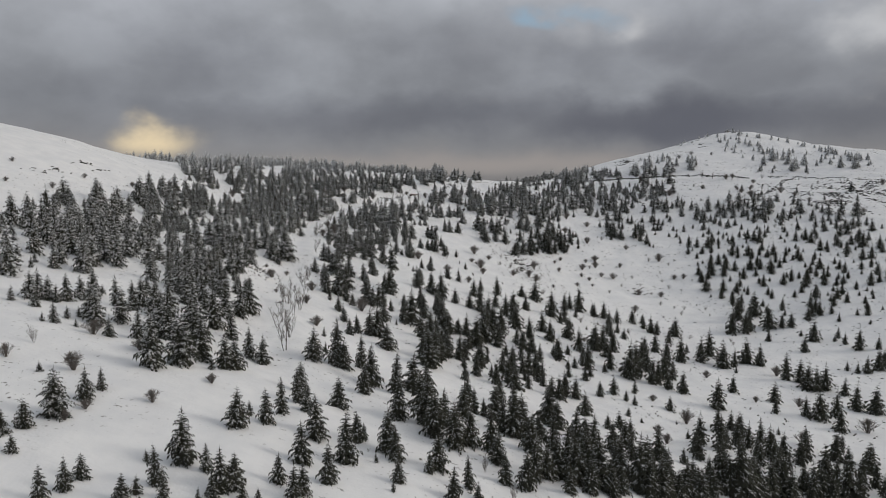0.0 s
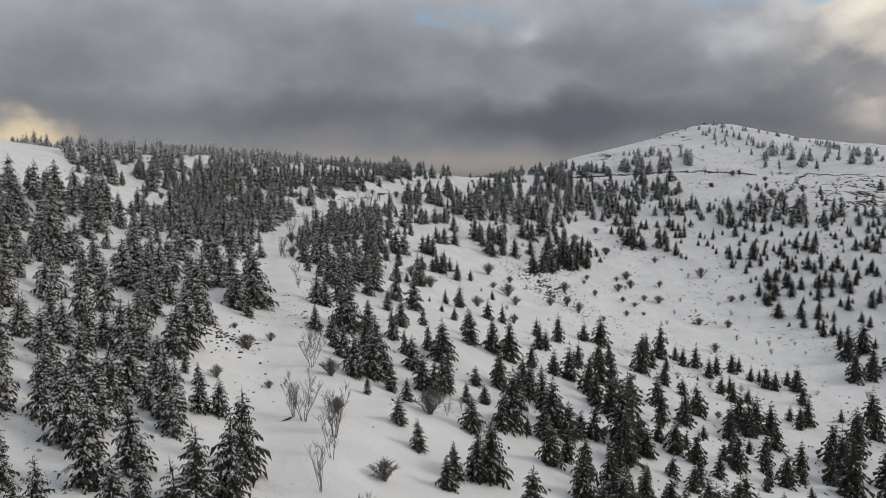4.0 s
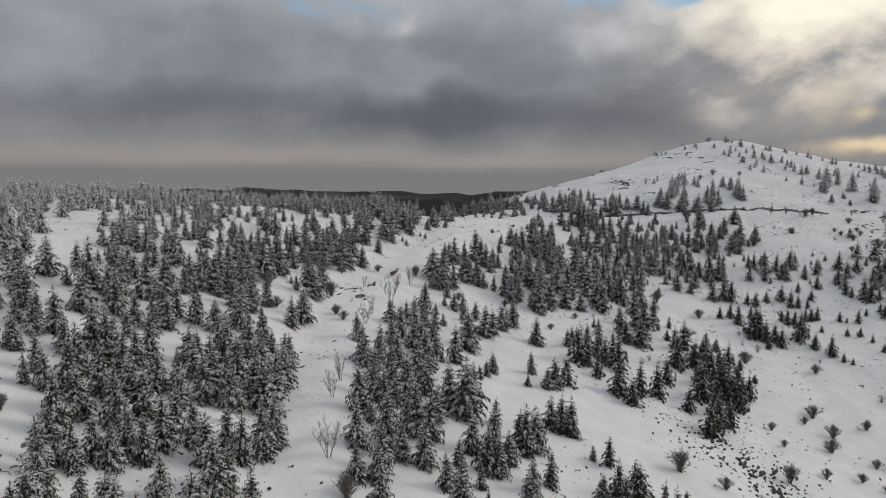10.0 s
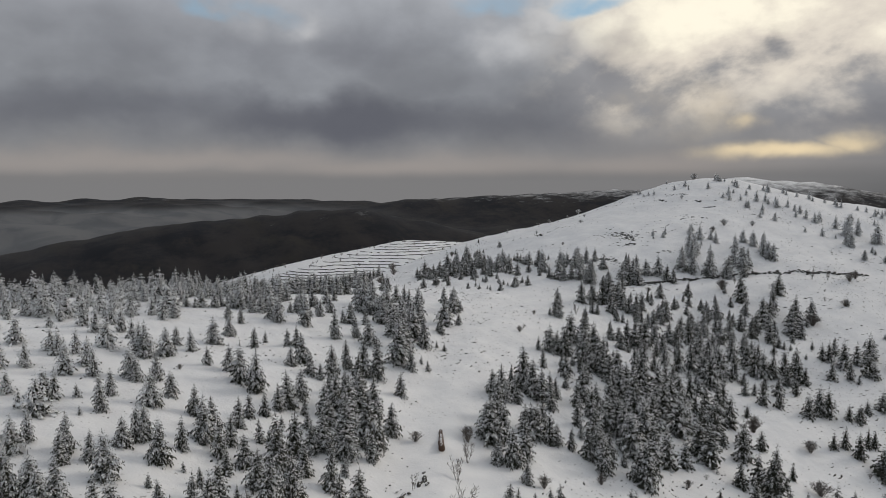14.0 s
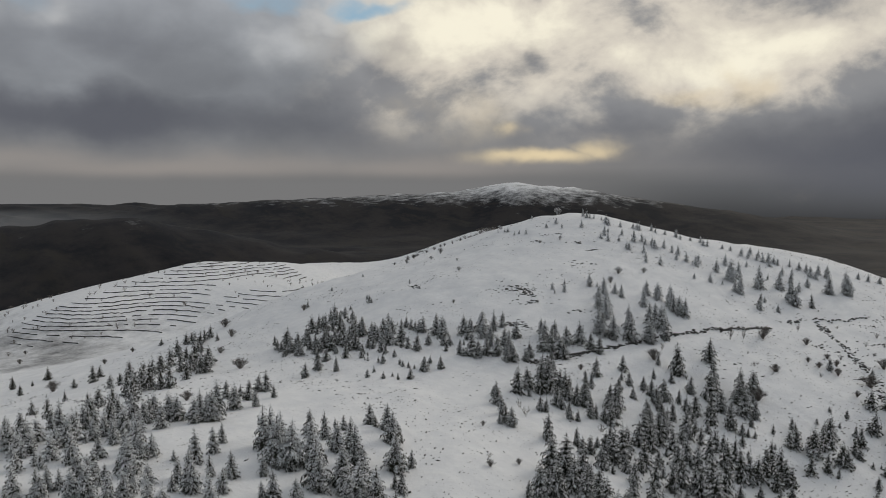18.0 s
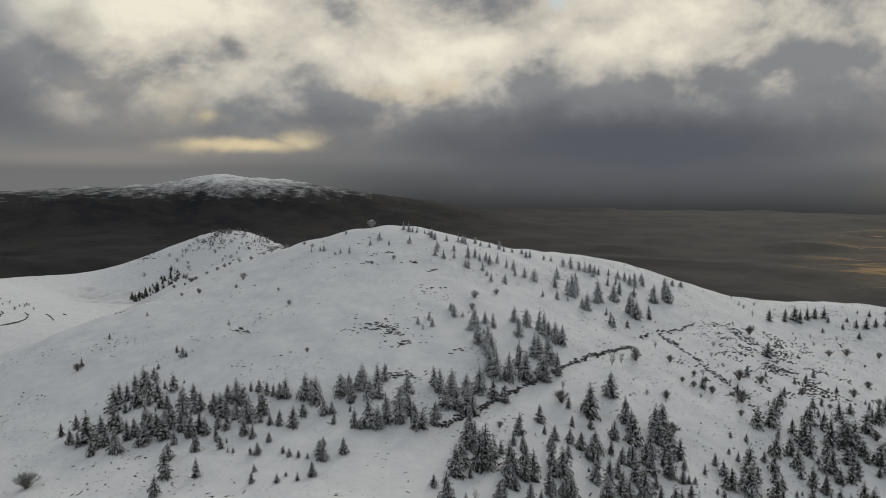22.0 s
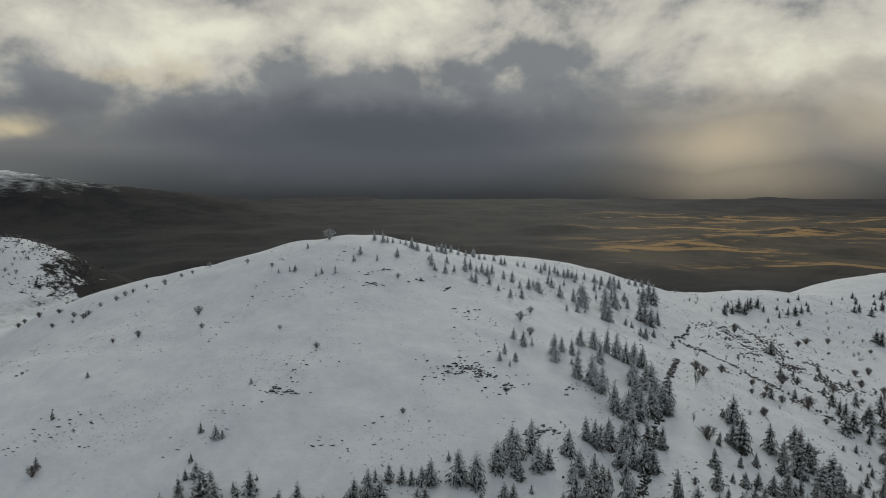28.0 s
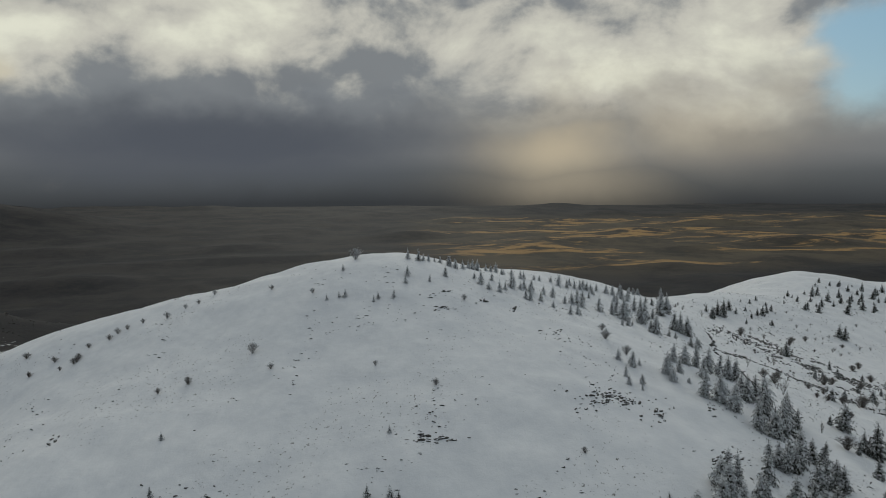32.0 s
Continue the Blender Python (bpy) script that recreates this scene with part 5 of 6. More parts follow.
lone(6.0, (28.1, 65.3), (6.4, 109.4), (28.9, 108.5), (30.9, 112.5), (-27.4, 123.1), (33.0, 116.7), (38.0, 119.3), (49.6, 124.2), (28.8, 150.0), (61.5, 149.9), (64.4, 149.8), (65.6, 157.2), (65.8, 151.5), (70.5, 152.5), (70.5, 159.7), (-12.6, 181.8), (24.0, 195.1), (28.0, 196.3), (29.0, 199.9), (123.1, 212.2), (-17.5, 222.7), (14.6, 219.9), (14.8, 223.7), (19.3, 226.8), (21.9, 228.4), (22.8, 232.9), (24.6, 221.3), (25.4, 227.4), (27.0, 231.9), (29.0, 216.0), (29.6, 227.7), (30.0, 233.7), (30.4, 236.9), (31.8, 227.9), (33.4, 230.9), (37.6, 232.7), (98.2, 225.9), (100.2, 223.2), (101.0, 222.1), (101.9, 223.7), (119.7, 214.7), (-6.5, 242.6), (8.9, 237.5), (23.4, 244.8), (26.0, 251.8))
lone(6.0, (28.1, 251.2), (28.9, 238.4), (43.1, 239.4), (54.8, 241.6), (73.7, 261.8), (148.5, 258.9), (149.7, 259.9), (-3.4, 265.1), (46.5, 270.4), (47.7, 269.8), (127.7, 278.5), (131.3, 273.1), (19.4, 338.6))
# dense woods: more trees between those listed below
FILL = [
    (2.1, 4.2, [(-38, 146), (-46, 144), (-48, 155), (-43, 160), (-38, 155), (-36, 148)]),
    (2.2, 3.9, [(-48, 181), (-43, 190), (-36, 196), (-28, 203), (-29, 188), (-32, 175), (-33, 159), (-39, 155), (-44, 162)]),
    (2.2, 4.3, [(-57, 194), (-53, 201), (-43, 207), (-26, 225), (-14, 236), (-25, 206), (-37, 193), (-49, 186), (-54, 182)]),
    (2.1, 3.6, [(-25, 169), (-22, 182), (-18, 198), (-10, 210), (-10, 195), (-15, 178), (-21, 168)]),
    (2.4, 3.3, [(0, 228), (19, 247), (43, 256), (65, 255), (55, 236), (28, 226), (9, 222)]),
    (1.9, 3.6, [(35, 212), (43, 212), (34, 198), (19, 186), (23, 195)]),
    (2.3, 3.9, [(-44, 141), (-34, 168), (-31, 140), (-29, 125), (-31, 112), (-36, 109)]),
    (2.5, 4.2, [(-42, 106), (-42, 118), (-37, 117), (-34, 104), (-38, 97), (-33, 90), (-37, 88)]),
    (2.6, 3.6, [(-23, 153), (-19, 177), (-9, 187), (-13, 138), (-20, 120), (-20, 131)]),
    (2.2, 3.9, [(-37, 83), (-46, 124), (-39, 143), (-31, 120), (-28, 95), (-25, 76), (-29, 68)]),
    (2.0, 4.2, [(-61, 99), (-52, 120), (-40, 90), (-42, 81), (-48, 75)]),
    (2.5, 3.4, [(27, 243), (47, 253), (53, 248), (36, 228), (24, 222), (13, 219), (15, 228)]),
    (2.6, 3.0, [(51, 258), (82, 253), (69, 240), (53, 239), (40, 245)]),
    (2.0, 3.4, [(22, 80), (40, 92), (52, 86), (46, 72), (26, 64), (10, 60), (8, 66)]),
    (2.2, 3.2, [(-6, 96), (10, 112), (24, 112), (14, 92), (2, 84)]),
]
for gap, tall, shape in FILL:
    stand(gap, shape, tall, 0.12)


def plant():
    """Trees that can be told apart stand singly; those of the far woods are joined, stand by stand."""
    xs, ys = np.array([t[0] for t in TREES]), np.array([t[1] for t in TREES])
    zs = on_ground(xs, ys)
    d = np.minimum(to_line(xs, ys, TRACK_LINE), to_line(xs, ys, NEAR_LINE))
    kinds = ["cedar_seedling" if t[2] < 1.6 else "young_cedar" if t[2] < 3.4 else "tall_cedar" for t in TREES]
    words = {
        "cedar_seedling": ("knee-high snow-dusted cedar seedling on open snow", "cedar seedlings on open snow"),
        "young_cedar": ("young snow-dusted cedar on a snowy slope", "young cedars on the slopes"),
        "tall_cedar": ("tall dark green cedar with snow-laden drooping branches", "tall cedars on the slopes"),
    }
    left, joined = dict.fromkeys(words, 300), {}
    for k in np.argsort(d).tolist():
        x, y, tall, where = TREES[k]
        if where == 0 and left[kinds[k]] > 0:
            left[kinds[k]] -= 1
            root = new(kinds[k], None)
            wide = tall * rng.uniform(0.85, 1.2)
            root.matrix_world = Matrix.LocRotScale((x, y, zs[k] - 0.05), Euler((rng.uniform(-0.05, 0.05), rng.uniform(-0.05, 0.05), rng.uniform(0, math.tau))), (wide, wide, tall))
            tagged(root, words[kinds[k]][0], "tree", words[kinds[k]][1])
            crowns = near_meshes if tall > 1.5 else far_meshes
            for name, me in (("trunk", trunk_mesh), ("crown", crowns[k % len(crowns)])):
                o = new(name, me)
                o.parent = root
        else:
            joined.setdefault(where, []).append(k)
    for where, ids in joined.items():
        vs, fs, cs, base = [], [], [], 0
        for k in ids:
            x, y, tall, _ = TREES[k]
            v, f, slot = NEAR_CROWNS[k % len(NEAR_CROWNS)] if d[k] < 26 else FAR_CROWNS[k % len(FAR_CROWNS)]
            a, wide = rng.uniform(0, math.tau), tall * rng.uniform(0.85, 1.2)
            c, s = math.cos(a), math.sin(a)
            vs.append(np.stack([x + wide * (c * v[:, 0] - s * v[:, 1]), y + wide * (s * v[:, 0] + c * v[:, 1]), zs[k] - 0.05 + tall * v[:, 2]], -1))
            fs.append(f + base)
            cs.append(slot)
            base += len(v)
        ob = new("conifer_stand", mesh_of("conifer_stand", np.vstack(vs), np.vstack(fs), NEEDLES, SNOWCAP, np.concatenate(cs)))
        tagged(ob, "stand of snow-dusted young cedars planted in rows", "trees", kind="stuff")


# the line of open ground that is passed nearest
NEAR_LINE = spline([(10, 20), (-5, 50), (-30, 110), (-40, 150), (-25, 200), (0, 260), (30, 300)], 4.0)
plant()


# ---- shrubs, bare trees and stones ----
def blade(v, f, a, b, wa, wb, rs):
    """A thin three-sided twig from a to b."""
    a, b = np.array(a, float), np.array(b, float)
    d = b - a
    p = np.cross(d, rs.uniform(-1, 1, 3))
    p /= np.linalg.norm(p) + 1e-9
    q = np.cross(d, p)
    q /= np.linalg.norm(q) + 1e-9
    base = len(v)
    for end, w in ((a, wa), (b, wb)):
        for k in range(3):
            t = math.tau * k / 3
            v.append(end + w * (p * math.cos(t) + q * math.sin(t)))
    for k in range(3):
        n = (k + 1) % 3
        f.extend([(base + k, base + n, base + 3 + k), (base + n, base + 3 + n, base + 3 + k)])


def shrub_shape(seed, stems, twigs):
    """A leafless rounded bush, 1 m high."""
    rs = np.random.RandomState(seed)
    sv, sf_, tv, tf = [], [], [], []
    for k in range(stems):
        a, lean = rs.uniform(0, math.tau), rs.uniform(0.05, 0.95)
        tip = np.array([math.cos(a) * lean * 0.62, math.sin(a) * lean * 0.62, rs.uniform(0.6, 1.0) * (1.06 - 0.42 * lean)])
        mid = tip * rs.uniform(0.4, 0.6) + np.array([0, 0, 0.08])
        foot = np.array([math.cos(a) * 0.12 * rs.rand(), math.sin(a) * 0.12 * rs.rand(), -0.06])
        blade(sv, sf_, foot, mid, 0.013, 0.010, rs)
        blade(sv, sf_, mid, tip, 0.010, 0.005, rs)
        for j in range(twigs):
            u = rs.uniform(0.3, 1.0)
            at = mid + (tip - mid) * u if rs.rand() < 0.7 else foot + (mid - foot) * rs.uniform(0.5, 1)
            end = at + np.array([rs.normal(0, 0.11) + 0.05 * math.cos(a), rs.normal(0, 0.11) + 0.05 * math.sin(a), rs.uniform(0.02, 0.24)])
            blade(tv, tf, at, end, 0.0075, 0.005, rs)
    return (np.array(sv), np.array(sf_)), (np.array(tv), np.array(tf))


def bare_tree_shape(seed):
    """A leafless thicket-like tree, 1 high: thin stems that fan out from the foot, with steep twigs."""
    rs = np.random.RandomState(seed)
    kv, kf, bv, bf = [], [], [], []
    for stem in range(rs.randint(4, 7)):
        a0, out = rs.uniform(0, math.tau), rs.uniform(0.08, 0.38)
        p = np.array([0.03 * math.cos(a0), 0.03 * math.sin(a0), -0.04])
        top = rs.uniform(0.6, 1.0)
        for k in range(5):
            n = p + np.array([math.cos(a0) * out / 5 * (0.6 + 0.2 * k) + rs.normal(0, 0.012), math.sin(a0) * out / 5 * (0.6 + 0.2 * k) + rs.normal(0, 0.012), top / 5])
            blade(kv, kf, p, n, 0.0075 * (1 - k / 6), 0.0075 * (1 - (k + 1) / 6), rs)
            if k >= 1:
                for j in range(3):
                    a, ln = rs.uniform(0, math.tau), rs.uniform(0.10, 0.26) * (1.1 - k / 7)
                    m = p + (n - p) * rs.uniform(0.2, 1.0)
                    e = m + np.array([math.cos(a) * ln * 0.6, math.sin(a) * ln * 0.6, ln])
                    blade(bv, bf, m, e, 0.0036, 0.0022, rs)
                    for i in range(4):
                        m0 = m + (e - m) * rs.uniform(0.3, 0.95)
                        blade(bv, bf, m0, m0 + np.array([rs.normal(0, 0.04), rs.normal(0, 0.04), rs.uniform(0.03, 0.10)]), 0.0026, 0.0016, rs)
            p = n
    return (np.array(kv), np.array(kf)), (np.array(bv), np.array(bf))


def stone_shape(seed):
    """A rough, flat-bottomed boulder of about 1 m."""
    rs = np.random.RandomState(seed)
    bm = bmesh.new()
    bmesh.ops.create_icosphere(bm, subdivisions=1, radius=0.5)
    for v in bm.verts:
        v.co *= rs.uniform(0.72, 1.2)
        v.co.z *= 0.62
    out = np.array([v.co[:] for v in bm.verts]), np.array([[v.index for v in f.verts] for f in bm.faces])
    bm.free()
    return out


def child(name, mesh, parent, m=None):
    o = new(name, mesh)
    o.parent = parent
    if m is not None:
        o.matrix_basis = m
    return o


SHRUBS = [(mesh_of("stem_clump", *a, TWIGS), mesh_of("twig_crown", *b, TWIGS)) for a, b in (shrub_shape(s, 36, 17) for s in (21, 22, 23))]
BARE = [(mesh_of("trunk", *a, BARK), mesh_of("twig_crown", *b, TWIGS)) for a, b in (bare_tree_shape(s) for s in (31, 32, 33, 34))]
STONE_SHAPES = [stone_shape(s) for s in range(41, 47)]
CHIPS = []
for seed in range(61, 66):
    rs = np.random.RandomState(seed)
    corners = np.array([(1, 0, 0), (-1, 0, 0), (0, 1, 0), (0, -1, 0), (0, 0, 1), (0, 0, -1)]) * 0.5 * rs.uniform(0.6, 1.2, (6, 1)) + rs.uniform(-0.1, 0.1, (6, 3))
    CHIPS.append((corners * (1, 1, 0.7), np.array([(0, 2, 4), (2, 1, 4), (1, 3, 4), (3, 0, 4), (2, 0, 5), (1, 2, 5), (3, 1, 5), (0, 3, 5)])))
STONES = [mesh_of("stone", v, f, STONE) for v, f in STONE_SHAPES]


def bushes(tall, *spots):
    for x, y in spots:
        if not free(x, y, 0.5):
            continue
        hold(x, y)
        root = new("shrub", None)
        k, t = rng.randrange(3), tall * rng.uniform(0.7, 1.05)
        w = t * rng.uniform(0.9, 1.3)
        root.matrix_world = Matrix.LocRotScale((x, y, lvl(x, y) - 0.03), Euler((0, 0, rng.uniform(0, math.tau))), (w, w, t))
        tagged(root, "large leafless shrub with frosted twigs on snow" if t > 1.5 else "low leafless shrub with grey-brown twigs on snow", "shrub", "leafless shrubs on the slopes")
        child("stem_clump", SHRUBS[k][0], root)
        child("twig_crown", SHRUBS[k][1], root)


def bare(tall, *spots):
    for x, y in spots:
        root = new("bare_tree", None)
        t = tall * rng.uniform(0.8, 1.2)
        root.matrix_world = Matrix.LocRotScale((x, y, lvl(x, y)), Euler((0, 0, rng.uniform(0, math.tau))), (t, t, t))
        tagged(root, "leafless many-stemmed young tree beside the snowy track", "tree", "bare trees along the track")
        k = rng.randrange(4)
        child("trunk", BARE[k][0], root)
        child("twig_crown", BARE[k][1], root)


def outcrop(size, *spots):
    """A broken ledge: flat dark stones strung out along the slope."""
    for x, y in spots:
        root = new("rock_outcrop", None)
        root.matrix_world = Matrix.Translation((x, y, lvl(x, y)))
        tagged(root, "broken ledge of dark weathered rock showing through snow", "rocks", "rock outcrops on the slopes")
        turn = slope_turn(x, y)
        for k in range(rng.randint(8, 15)):
            u, v = rng.gauss(0, 1.7), rng.gauss(0, 0.55)
            px, py = u * math.cos(turn) - v * math.sin(turn), u * math.sin(turn) + v * math.cos(turn)
            s = rng.uniform(0.15, 0.6) * size * (1.15 - 0.12 * min(abs(u), 4))
            child("stone", STONES[rng.randrange(6)], root, Matrix.LocRotScale((px, py, lvl(x + px, y + py) - lvl(x, y) + 0.05 * s), Euler((rng.uniform(-0.3, 0.3), rng.uniform(-0.3, 0.3), turn + rng.gauss(0, 0.3))), (s * rng.uniform(1.3, 2.8), s, s * rng.uniform(0.5, 0.9))))


bushes(0.7, (-24.6, 47.7), (-27.9, 111.8), (-24.0, 101.4), (-25.0, 112.9), (-32.7, 236.8))
bushes(1.0, (-24.7, 45.2), (-21.4, 51.1), (-19.2, 57.7), (-61.8, 111.0), (-32.7, 99.4), (-27.4, 99.7), (29.3, 97.7), (46.1, 102.9), (-73.4, 122.5), (-68.9, 112.8), (-64.2, 128.4), (-63.9, 117.1), (-40.9, 123.0), (25.3, 126.4), (25.8, 166.0), (29.3, 186.5), (35.3, 180.8), (36.8, 174.4), (10.8, 211.8), (17.9, 217.8), (115.9, 224.6), (153.7, 214.6), (18.7, 254.9), (23.5, 254.7), (27.5, 264.7), (59.3, 272.1), (64.1, 309.2), (81.1, 325.3), (88.4, 333.5), (93.5, 349.4), (116.3, 343.8), (93.6, 366.2), (119.0, 386.7), (118.7, 389.6))
bushes(1.4, (-33.9, 54.2), (-26.5, 61.3), (-31.2, 62.6), (25.8, 80.2), (-26.5, 109.0), (-19.6, 105.3), (-19.1, 98.2), (-16.3, 90.0), (-58.9, 135.8), (-25.8, 152.2), (5.2, 146.6), (9.0, 161.2), (-49.2, 167.1), (-47.4, 169.0), (6.7, 167.8), (11.2, 174.6), (16.4, 166.4), (29.4, 180.3), (32.7, 172.5), (36.9, 178.8), (41.1, 184.0), (60.3, 184.9), (62.7, 184.9), (-28.3, 202.0), (-21.2, 204.4), (-20.7, 202.1), (31.5, 191.0), (38.8, 193.1), (52.9, 205.4), (161.0, 200.9), (163.6, 210.5), (-11.5, 225.2), (-1.4, 217.1), (6.3, 218.2), (117.6, 229.5), (91.4, 252.4), (96.4, 240.1), (102.2, 248.6), (102.4, 245.3), (102.4, 250.7), (105.9, 246.8), (107.3, 249.0), (108.6, 290.6), (109.5, 316.4), (29.4, 348.2))
bushes(1.4, (94.9, 362.0), (124.6, 352.0), (19.7, 397.2), (29.0, 402.9))
bushes(1.8, (-28.5, 53.8), (25.8, 83.6), (45.0, 86.9), (53.1, 104.0), (-55.8, 117.6), (43.0, 114.3), (-8.0, 161.4), (0.9, 151.5), (22.0, 168.0), (36.6, 186.6), (48.5, 175.5), (53.6, 174.1), (-28.7, 208.0), (-20.7, 211.1), (-11.7, 207.2), (47.7, 191.5), (142.5, 210.4), (35.7, 218.3), (116.7, 237.0), (127.0, 219.5), (137.8, 215.7), (153.3, 222.2), (158.8, 218.0), (105.0, 260.0), (110.0, 253.9), (2.4, 302.2), (95.7, 291.1), (101.2, 292.7), (56.0, 356.3))
bushes(2.2, (-12.0, 103.1), (31.6, 90.5), (57.1, 93.5), (49.9, 126.2), (57.6, 120.9), (-24.8, 160.0), (-5.5, 156.3), (43.8, 161.0), (-26.8, 165.3), (7.7, 177.0), (8.7, 165.1), (20.5, 170.0), (22.8, 178.7), (44.1, 183.8), (40.8, 190.3), (41.6, 194.6), (42.2, 208.5), (59.8, 196.9), (134.7, 207.7), (-5.6, 225.2), (37.1, 215.9), (39.4, 228.1), (45.1, 223.6), (107.4, 217.8), (126.7, 215.0), (79.2, 250.1), (102.4, 259.5), (103.6, 240.2), (113.8, 241.0), (147.2, 239.8), (73.6, 266.6), (21.1, 322.2), (100.2, 352.9), (0.7, 370.1), (39.7, 363.8), (44.7, 377.9), (34.0, 565.4), (40.8, 586.1))

bushes(1.3, (137.2, 413.9), (132.6, 406.8), (129.7, 399.7), (123.5, 392.2), (118.9, 387.2), (124.1, 386.2), (124.3, 382.5), (126.7, 379.8), (128.0, 377.2), (127.2, 372.4), (129.1, 369.3), (129.4, 366.8), (133.5, 364.4), (132.6, 412.3), (120.7, 395.7), (120.2, 386.7), (126.5, 381.6))
bushes(2.7, (132.5, 335.5))
bare(1.6, (-33.4, 57.2), (3.3, 55.4), (5.1, 50.6), (-10.5, 103.9), (-9.0, 105.9), (-27.5, 160.3), (-26.7, 150.4), (-17.5, 203.6), (-16.2, 221.8), (-15.3, 216.8), (38.1, 267.4), (77.9, 267.5))
bare(2.2, (-21.4, 111.6), (-23.7, 132.3), (-27.3, 155.8), (-27.3, 151.3), (-24.4, 138.3), (-16.4, 206.1), (34.8, 259.8), (98.4, 261.5), (114.6, 257.4), (167.5, 239.4), (36.4, 264.8))
bare(2.8, (-19.8, 86.4), (-21.2, 106.6), (-27.2, 170.3), (-25.3, 180.8), (-18.1, 202.2), (-10.2, 218.3), (-7.4, 221.7))
bare(3.4, (-21.9, 96.3), (-19.3, 90.6), (-19.2, 94.1), (-24.0, 184.6), (94.9, 262.7))
bare(4.0, (-17.6, 80.1), (-17.0, 75.2), (-21.2, 95.7), (-12.7, 211.6))
outcrop(1, (-68.3, 126.8), (-68.3, 136.9), (-69.3, 121.6), (-65.3, 137.2))
outcrop(1, (19.1, 176.6), (17.9, 179.5), (18.9, 173.2), (48.4, 178.6), (49.5, 176.3))
outcrop(0.55, (-29.0, 108.3), (-28.0, 106.5), (-26.5, 110.9))
outcrop(1, (-46.2, 160.8), (19.1, 175.9), (20.7, 180.1), (19.9, 182.3), (18.0, 185.4), (18.6, 173.4))
outcrop(1, (77.1, 302.8), (-14.5, 217.7), (-17.6, 215.4), (-17.2, 211.7), (25.1, 235.3))
outcrop(1, (76.8, 302.2), (76.1, 298.6), (69.2, 327.3), (63.3, 291.9), (63.8, 290.2), (132.7, 239.3), (126.0, 237.2), (128.3, 231.5), (106.2, 240.2), (105.4, 242.2), (113.7, 251.8), (135.8, 226.3), (167.1, 218.9), (132.0, 234.6), (137.5, 219.3), (101.4, 301.1), (110.3, 307.3), (77.2, 285.5))
outcrop(1, (68.9, 326.7), (76.3, 300.9), (75.0, 304.2), (64.1, 290.7), (74.8, 294.2), (72.7, 295.1), (112.4, 319.6), (112.1, 312.7), (170.9, 219.4), (141.5, 236.3), (136.5, 227.9), (85.7, 378.2), (105.8, 320.7))



def gathered(name, label, category, places, mat=STONE, shapes=STONE_SHAPES):
    """Many small stones as one mesh: (x, y, size, stretch, turn)."""
    vs, fs, base = [], [], 0
    xs, ys = np.array([p[0] for p in places]), np.array([p[1] for p in places])
    zs = on_ground(xs, ys)
    for k, (x, y, s, st, a) in enumerate(places):
        v, f = shapes[k % len(shapes)]
        c, n = math.cos(a) * s, math.sin(a) * s
        vs.append(np.stack([x + c * st * v[:, 0] - n * v[:, 1], y + n * st * v[:, 0] + c * v[:, 1], zs[k] + 0.08 * s + s * 0.8 * v[:, 2]], -1))
        fs.append(f + base)
        base += len(v)
    return tagged(new(name, mesh_of(name, np.vstack(vs), np.vstack(fs), mat)), label, category, kind="stuff")


# scree in bands along the eastern slope
scree = []
for k in range(2600):
    u, v = rng.random(), rng.gauss(0, 1)
    x, y = 152 - 34 * u + v * 4.5, 242 - 15 * u - v * 5.5 + rng.gauss(0, 2)
    if noise.noise(Vector((x / 5, y / 5, 1))) + 0.35 * noise.noise(Vector((x / 1.7, y / 1.7, 5))) > 0.02:
        scree.append((x, y, 0.75 * rng.uniform(0.15, 0.8) ** 1.5 + 0.08, rng.uniform(1.0, 2.6), slope_turn(x, y) + rng.gauss(0, 0.3)))
# a band of rock running down from the track's bend
for px, py in spline([(127, 258), (121, 254), (115, 247), (106, 240), (98, 236)], 0.35):
    for k in range(3):
        if noise.noise(Vector((px / 3, py / 3, 6))) + rng.uniform(-0.3, 0.3) > -0.12:
            scree.append((px + rng.gauss(0, 0.55), py + rng.gauss(0, 0.55), rng.uniform(0.18, 0.62), rng.uniform(1.0, 2.2), rng.uniform(0, 6)))
for k in range(520):
    u, v = rng.gauss(0, 1), rng.gauss(0, 1)
    x, y = 19.5 + 3.0 * u + 2.6 * v, 178 - 6.5 * u + 1.8 * v
    scree.append((x, y, rng.uniform(0.08, 0.5) ** 1.3, rng.uniform(1, 2.2), slope_turn(x, y) + rng.gauss(0, 0.4)))
for k in range(100):
    a, r = rng.uniform(0, math.tau), abs(rng.gauss(0, 1)) * 3.0
    scree.append((77 + r * math.cos(a), 301 + r * math.sin(a) * 1.3, rng.uniform(0.10, 0.42), rng.uniform(1, 1.9), rng.uniform(0, 6)))
for k in range(70):
    a, r = rng.uniform(0, math.tau), abs(rng.gauss(0, 1)) * 2.6
    scree.append((-28 + r * math.cos(a), 109 + r * math.sin(a), rng.uniform(0.10, 0.35), rng.uniform(1, 1.6), rng.uniform(0, 6)))
gathered("scree", "dark scree and boulders in bands on snow", "stones", scree)

